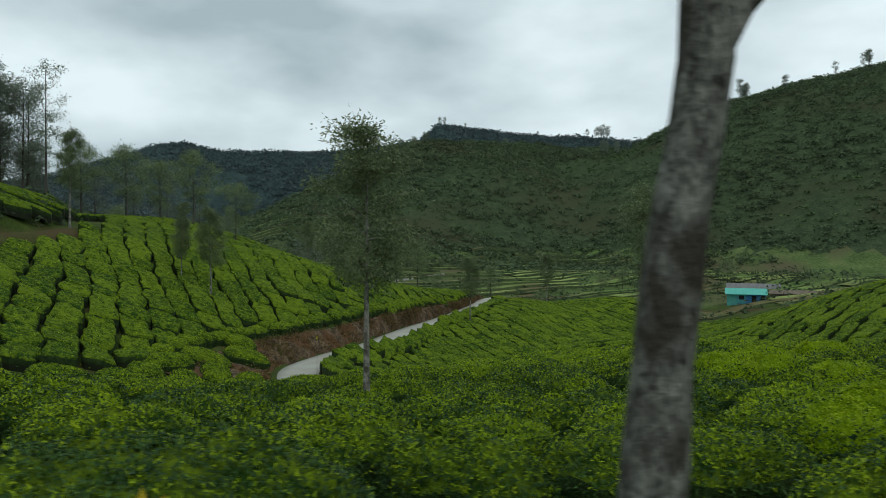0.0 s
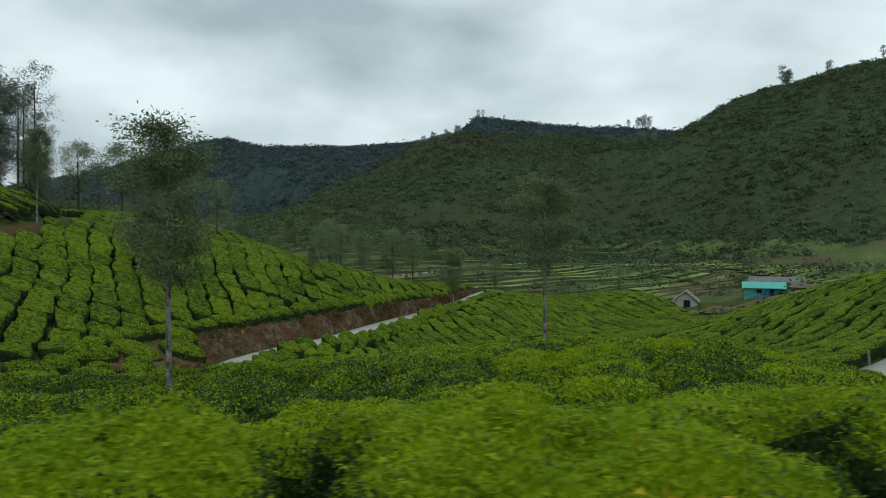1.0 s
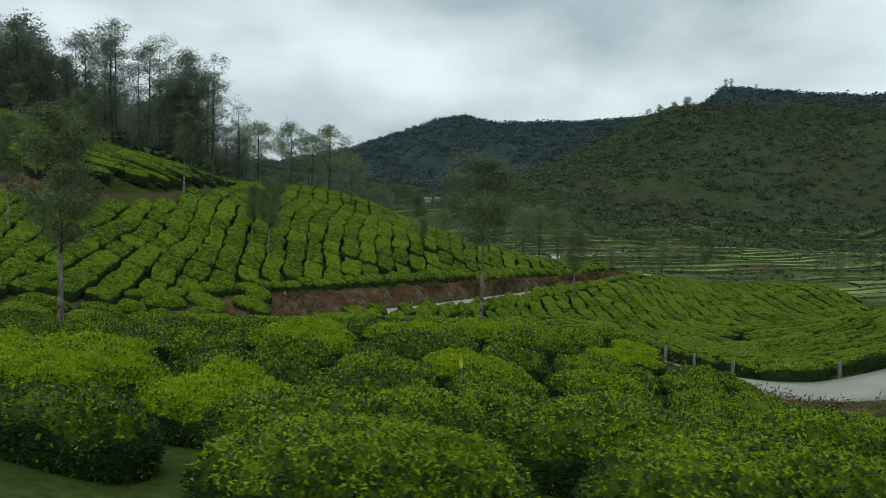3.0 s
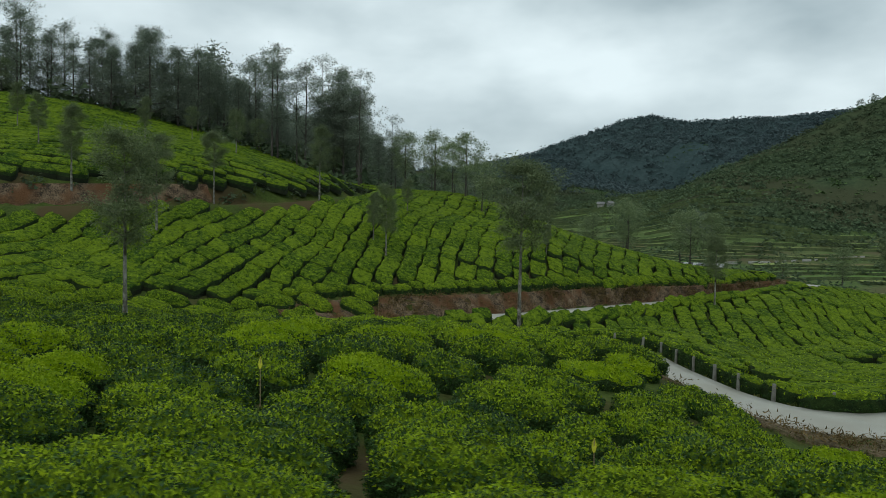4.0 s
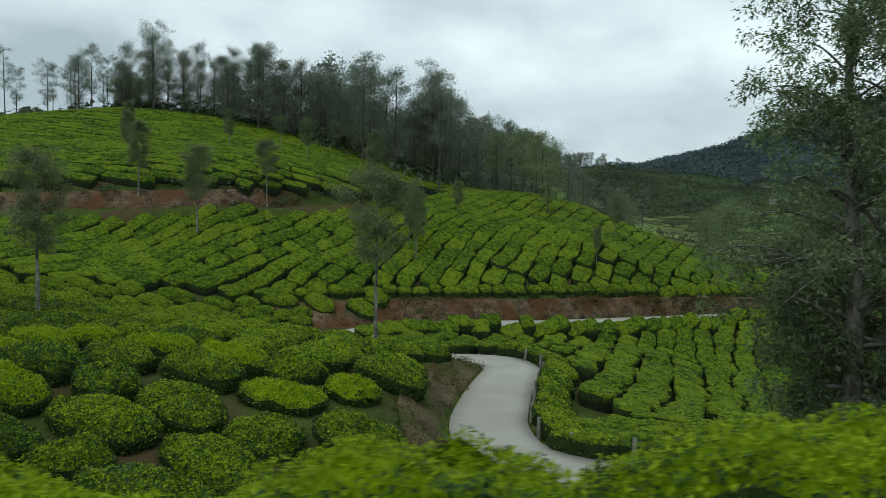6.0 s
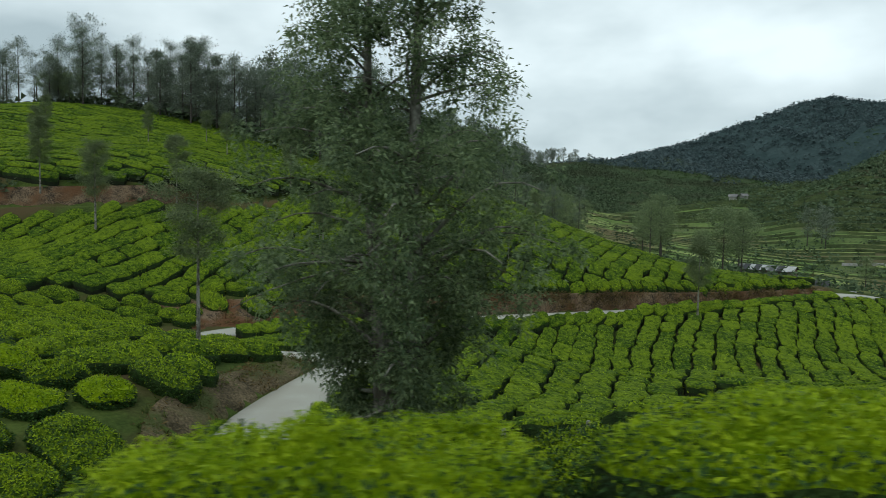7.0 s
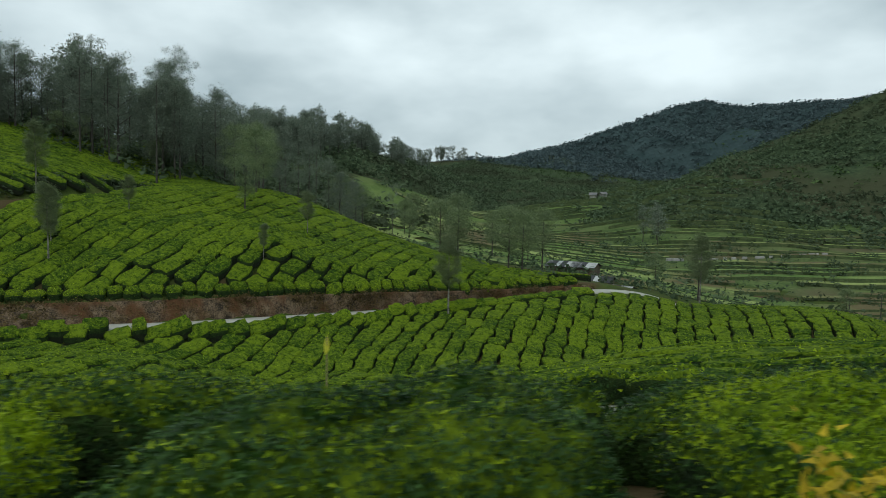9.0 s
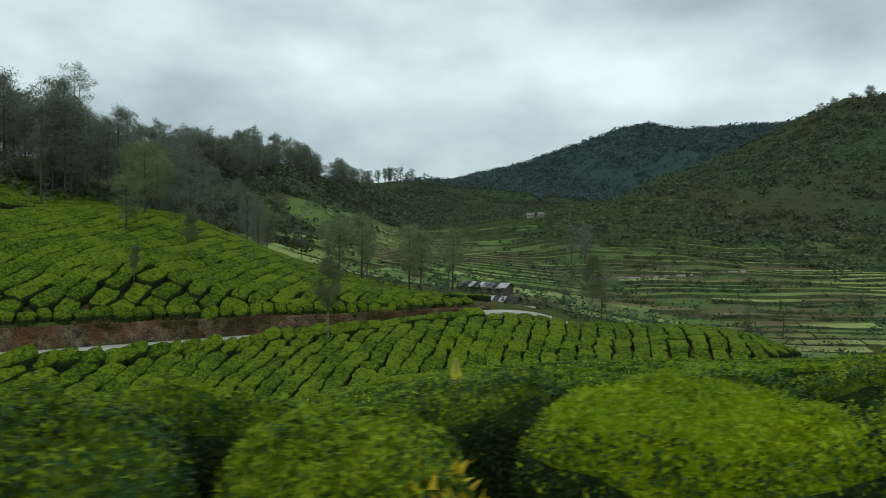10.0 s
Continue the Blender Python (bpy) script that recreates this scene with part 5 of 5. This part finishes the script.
def trap(x, y, z, turn):
    root = thing("insect_trap", "yellow pointed sticky sheet on a thin stick above tea", "trap", "yellow traps in the tea", pose(x, y, land(x, y), 0, 0, turn))
    h = z - land(x, y)
    v, f = tube([(0, 0, -0.2), (0.01, 0, h * 0.5), (0.0, 0.01, h + 0.12)], [0.012, 0.011, 0.009], 6)
    mesh_object("stick", v, f, M_STICK, root)
    bm = bmesh.new()
    outline = [(0.0, -0.12), (0.03, -0.07), (0.048, 0.0), (0.03, 0.07), (0.0, 0.15), (-0.03, 0.06), (-0.04, 0.0), (-0.026, -0.07)]
    ring = [bm.verts.new((a, 0.02 * math.sin(b * 9), h + b)) for a, b in outline]
    face = bm.faces.new(ring)
    ext = bmesh.ops.extrude_face_region(bm, geom=[face])
    for g in ext["geom"]:
        if isinstance(g, bmesh.types.BMVert):
            g.co.y += 0.006
    bmesh.ops.recalc_face_normals(bm, faces=bm.faces[:])
    part("sheet", bm, M_YELLOW, root)


for x, y, z, turn in ((17.36, 13.15, 9.9, 40), (23.95, 15.0, 9.15, 20), (57.8, 47.6, 13.7, 50), (48.9, 41.9, 13.0, 30), (-9.5, 46.5, 6.2, 10)):
    trap(x, y, z, turn)

# ---- yellow-leaved weeds on the verge ----
M_WEED = material("yellow_weed_leaf", (0.36, 0.26, 0.01), (0.62, 0.46, 0.02), 3, 20, rough=0.55, bump=0, spread=0.4, islands=True, through_light=0.25)
M_STEM = material("green_stem", (0.05, 0.08, 0.02), (0.1, 0.14, 0.04), 6, 30)
for i, (x, y, z) in enumerate(((-4.3, 1.1, 11.25), (-3.7, 0.95, 11.2), (7.1, 0.95, 11.5), (42.9, 24.0, 12.95), (42.5, 23.5, 12.9), (55.6, 39.6, 13.75), (57.1, 42.1, 13.3), (59.4, 45.4, 13.62))):
    rng_w = np.random.default_rng(200 + i)
    g0 = land(x, y)
    h = max(0.35, z - g0)
    root = thing("verge_weed", "yellow-leaved weed growing at the edge of the road", "weed", "weeds on the verge", pose(x, y, g0))
    stems, tips = [], []
    for k in range(7):
        a, r = rng_w.uniform(0, 6.3), rng_w.uniform(0.05, 0.28)
        t = np.linspace(0, 1, 4)
        line = np.c_[np.cos(a) * r * t, np.sin(a) * r * t, (h + 0.1) * t * rng_w.uniform(0.75, 1.05)]
        stems.append(tube(line, 0.008 * (1 - 0.6 * t), 5))
        tips += [line[-1], line[-2]]
    v, f = join(stems)
    mesh_object("stem_cluster", v, f, M_STEM, root)
    lv, lf = sprays(np.array(tips), 18, 0.07, 0.075, 0.42, rng_w)
    mesh_object("foliage", lv, lf, M_WEED, root, smooth=False)["kind"] = "stuff"


# ---- houses and sheds in the valley ----
def box_mesh(bm, x0, x1, y0, y1, z0, z1):
    g = bmesh.ops.create_cube(bm, size=1.0)
    for v in g["verts"]:
        v.co = ((x0 + x1) / 2 + v.co.x * (x1 - x0), (y0 + y1) / 2 + v.co.y * (y1 - y0), (z0 + z1) / 2 + v.co.z * (z1 - z0))


def roof_mesh(length, depth, eave, ridge_h, over, thick, ribs=0):
    """Two pitched slabs with thickness, the ridge along x, ribbed where it is sheet metal."""
    bm = bmesh.new()
    for side in (-1, 1):
        n = max(2, ribs)
        xs = np.linspace(-length / 2 - over, length / 2 + over, n)
        grid = []
        for k, xx in enumerate(xs):
            up = 0.03 * (k % 2) if ribs else 0
            e = ridge_h - (ridge_h - eave) * (depth / 2 + over) / (depth / 2)
            grid.append([bm.verts.new((xx, 0, ridge_h + up)), bm.verts.new((xx, side * (depth / 2 + over), e + up)),
                         bm.verts.new((xx, side * (depth / 2 + over), e + up - thick)), bm.verts.new((xx, 0, ridge_h + up - thick))])
        for a, b in zip(grid[:-1], grid[1:]):
            for i in range(4):
                bm.faces.new((a[i], a[(i + 1) % 4], b[(i + 1) % 4], b[i]))
        bm.faces.new(grid[0])
        bm.faces.new(grid[-1][::-1])
    bmesh.ops.recalc_face_normals(bm, faces=bm.faces[:])
    return bm


def gable_walls(length, depth, eave, ridge_h):
    bm = bmesh.new()
    prof = [(-depth / 2, -0.8), (depth / 2, -0.8), (depth / 2, eave - 0.05), (0, ridge_h - 0.12), (-depth / 2, eave - 0.05)]
    a = [bm.verts.new((-length / 2, y, z)) for y, z in prof]
    b = [bm.verts.new((length / 2, y, z)) for y, z in prof]
    bm.faces.new(a[::-1])
    bm.faces.new(b)
    for i in range(5):
        bm.faces.new((a[i], a[(i + 1) % 5], b[(i + 1) % 5], b[i]))
    return bm


def house(name, label, x, y, turn, length, depth, eave, ridge_h, wall_m, roof_m, openings=(), ribs=0, base=None):
    """A gabled house; openings: (part, face, along, low, wide, high, material), the face being 'x-' or 'y-'."""
    root = thing(name, label, name.replace("_", " "), "", pose(x, y, (land(x, y) if base is None else base), 0, 0, turn))
    part("wall", gable_walls(length, depth, eave, ridge_h), wall_m, root)
    part("roof", roof_mesh(length, depth, eave, ridge_h, 0.45, 0.09, ribs), roof_m, root)
    for kind, face, along, low, wide, high, mat in openings:
        bm = bmesh.new()
        if face == "y-":
            box_mesh(bm, along - wide / 2, along + wide / 2, -depth / 2 - 0.06, -depth / 2 + 0.1, low, low + high)
        else:
            box_mesh(bm, -length / 2 - 0.06, -length / 2 + 0.1, along - wide / 2, along + wide / 2, low, low + high)
        part(kind, bm, mat, root)
    return root


M_WHITEWALL = material("limewash", (0.25, 0.245, 0.23), (0.44, 0.43, 0.41), 1.5, 20, bump=0.2)
M_TEALWALL = material("green_blue_plaster", (0.05, 0.24, 0.22), (0.10, 0.34, 0.26), 0.8, 20, bump=0.15, third=(0.03, 0.14, 0.30), third_scale=0.22)
M_TEALROOF = material("turquoise_sheet", (0.06, 0.36, 0.30), (0.10, 0.46, 0.38), 1, 30, rough=0.5, bump=0.1)
M_SHINGLE = material("old_shingle", (0.13, 0.11, 0.10), (0.34, 0.31, 0.29), 2.2, 8, bump=0.8)
M_DARK = material("dark_opening", (0.008, 0.008, 0.008), (0.016, 0.016, 0.015), 3, 20)
M_GREYROOF = material("grey_sheet_roof", (0.11, 0.11, 0.11), (0.24, 0.24, 0.24), 0.7, 9, rough=0.8, bump=0.3, third=(0.19, 0.185, 0.175), third_scale=0.7, stretch=(1.6, 0.35, 1), gloss=0.05)
M_BROWNROOF = material("brown_roof", (0.10, 0.08, 0.06), (0.2, 0.16, 0.12), 1, 12, bump=0.4)
house("hut", "small white hut with a weathered grey shingle roof", 60.2, 165.6, 70, 6.3, 5.4, 1.85, 4.1, M_WHITEWALL, M_SHINGLE, (("door", "x-", -0.3, 0.0, 1.5, 1.9, M_DARK),), 20, base=-3.75)
house("house", "turquoise-roofed house with green and blue walls", 76.6, 160.5, -24, 8.4, 5.5, 2.4, 3.5, M_TEALWALL, M_TEALROOF,
      (("window", "y-", -1.0, 1.0, 1.1, 0.9, M_DARK), ("window", "y-", 3.6, 1.0, 0.9, 0.9, M_DARK), ("door", "y-", 1.7, 0.0, 1.0, 1.9, M_DARK)), 26, base=-0.9)
M_SHEET = material("patched_roof_sheet", (0.05, 0.052, 0.055), (0.42, 0.43, 0.42), 0.9, 9, rough=0.7, bump=0.3, spread=1.3, gloss=0.1)


def patched_shed(x, y, turn, length, depth, eave, ridge_h, base, seed):
    """A low shed roofed with overlapping sheets of different age."""
    rng = np.random.default_rng(seed)
    root = thing("shed", "low shed roofed with patched grey and rusty sheets", "shed", "sheds by the plots", pose(x, y, base, 0, 0, turn))
    part("wall", gable_walls(length, depth, eave, ridge_h), M_BROWNROOF, root)
    n = int(length / 0.9)
    for side in (-1, 1):
        for i in range(n):
            bm = bmesh.new()
            x0 = -length / 2 - 0.3 + i * (length + 0.6) / n
            w = (length + 0.6) / n + 0.06
            over = 0.35 + rng.uniform(-0.1, 0.2)
            drop = ridge_h - (ridge_h - eave) * (depth / 2 + over) / (depth / 2)
            rows = []
            for k in range(7):
                up = 0.03 * (k % 2) + 0.03 * (i % 2)
                rows.append([bm.verts.new((x0 + w * k / 6, side * yy, zz + up + dz)) for yy, zz, dz in ((0, ridge_h, 0), (depth / 2 + over, drop, 0), (depth / 2 + over, drop, -0.03), (0, ridge_h, -0.03))])
            for a, b in zip(rows[:-1], rows[1:]):
                for j in range(4):
                    bm.faces.new((a[j], a[(j + 1) % 4], b[(j + 1) % 4], b[j]))
            bm.faces.new(rows[0])
            bm.faces.new(rows[-1][::-1])
            bmesh.ops.recalc_face_normals(bm, faces=bm.faces[:])
            part("roof_sheet", bm, M_SHEET, root)


patched_shed(-13.5, 148, 12, 9, 4.5, 1.7, 2.4, 1.7, 1)
patched_shed(-1.5, 134.5, 18, 6.5, 4.2, 1.5, 2.2, 1.2, 2)
patched_shed(3.6, 133.0, -8, 6.0, 3.6, 1.2, 1.8, 0.7, 3)
house("shed", "grey tumbledown shed behind the turquoise house", 91, 186, -25, 13, 6, 2.0, 3.2, M_WHITEWALL, M_GREYROOF, (), 24, base=-0.8)
house("shed", "grey tumbledown shed behind the turquoise house", 110, 187, -30, 12, 6, 1.8, 3.0, M_WHITEWALL, M_GREYROOF, (), 24, base=-0.8)
house("shed", "long low shed with a brown roof", 93.5, 168, -28, 12, 4, 1.5, 2.2, M_BROWNROOF, M_BROWNROOF, (), 0, base=-0.6)
house("farmhouse", "tiny white farmhouse far up the valley", -113, 323, 20, 3.0, 3, 2.0, 2.9, M_WHITEWALL, M_GREYROOF, ())
house("farmhouse", "tiny white farmhouse far up the valley", -109, 325, 60, 2.6, 2.6, 2.0, 2.8, M_WHITEWALL, M_GREYROOF, ())


def valley_wall():
    """A broken line of low pale walls across the plots."""
    rng = np.random.default_rng(8)
    a, b = np.array([-24.8, 212.3]), np.array([6.5, 241.0])
    d = unit(b - a)
    s = 0.0
    full = float(np.linalg.norm(b - a))
    while s < full:
        ln = rng.uniform(3.5, 7) if s < 10 else rng.uniform(0.8, 2.6)
        m = a + d * (s + ln / 2)
        bm = bmesh.new()
        box_mesh(bm, -ln / 2, ln / 2, -0.2, 0.2, -0.5, rng.uniform(0.1, 0.3))
        bmesh.ops.bevel(bm, geom=bm.edges[:], offset=0.05, segments=1, affect="EDGES")
        me = bpy.data.meshes.new("garden_wall")
        bm.to_mesh(me)
        bm.free()
        me.materials.append(M_WHITEWALL)
        ob = new("garden_wall", me)
        ob.matrix_basis = pose(m[0], m[1], land(m[0], m[1]) + 0.45, 0, 0, math.degrees(math.atan2(d[1], d[0])) + float(rng.normal(0, 3)))
        tagged(ob, "low whitewashed wall between valley plots", "wall", "white walls in the valley")
        s += ln + rng.uniform(0.7, 3.0)


valley_wall()


# ---- wooden poles between the plots ----
def pole(x, y, tall, arm):
    root = thing("utility_pole", "thin dark wooden pole standing between the plots", "pole", "poles in the valley", pose(x, y, land(x, y)))
    v, f = tube([(0, 0, -0.4), (0.03, 0, tall * 0.5), (0.0, 0.02, tall)], [0.1, 0.085, 0.07], 8)
    mesh_object("post", v, f, M_DARKBARK, root)
    v, f = tube([(-arm, 0, tall - 0.35), (0, 0.03, tall - 0.33), (arm, 0, tall - 0.35)], [0.05, 0.055, 0.05], 6)
    mesh_object("crossbar", v, f, M_DARKBARK, root)


pole(31.7, 175.3, 4.7, 0.5)
pole(26.1, 178.7, 2.9, 0.35)
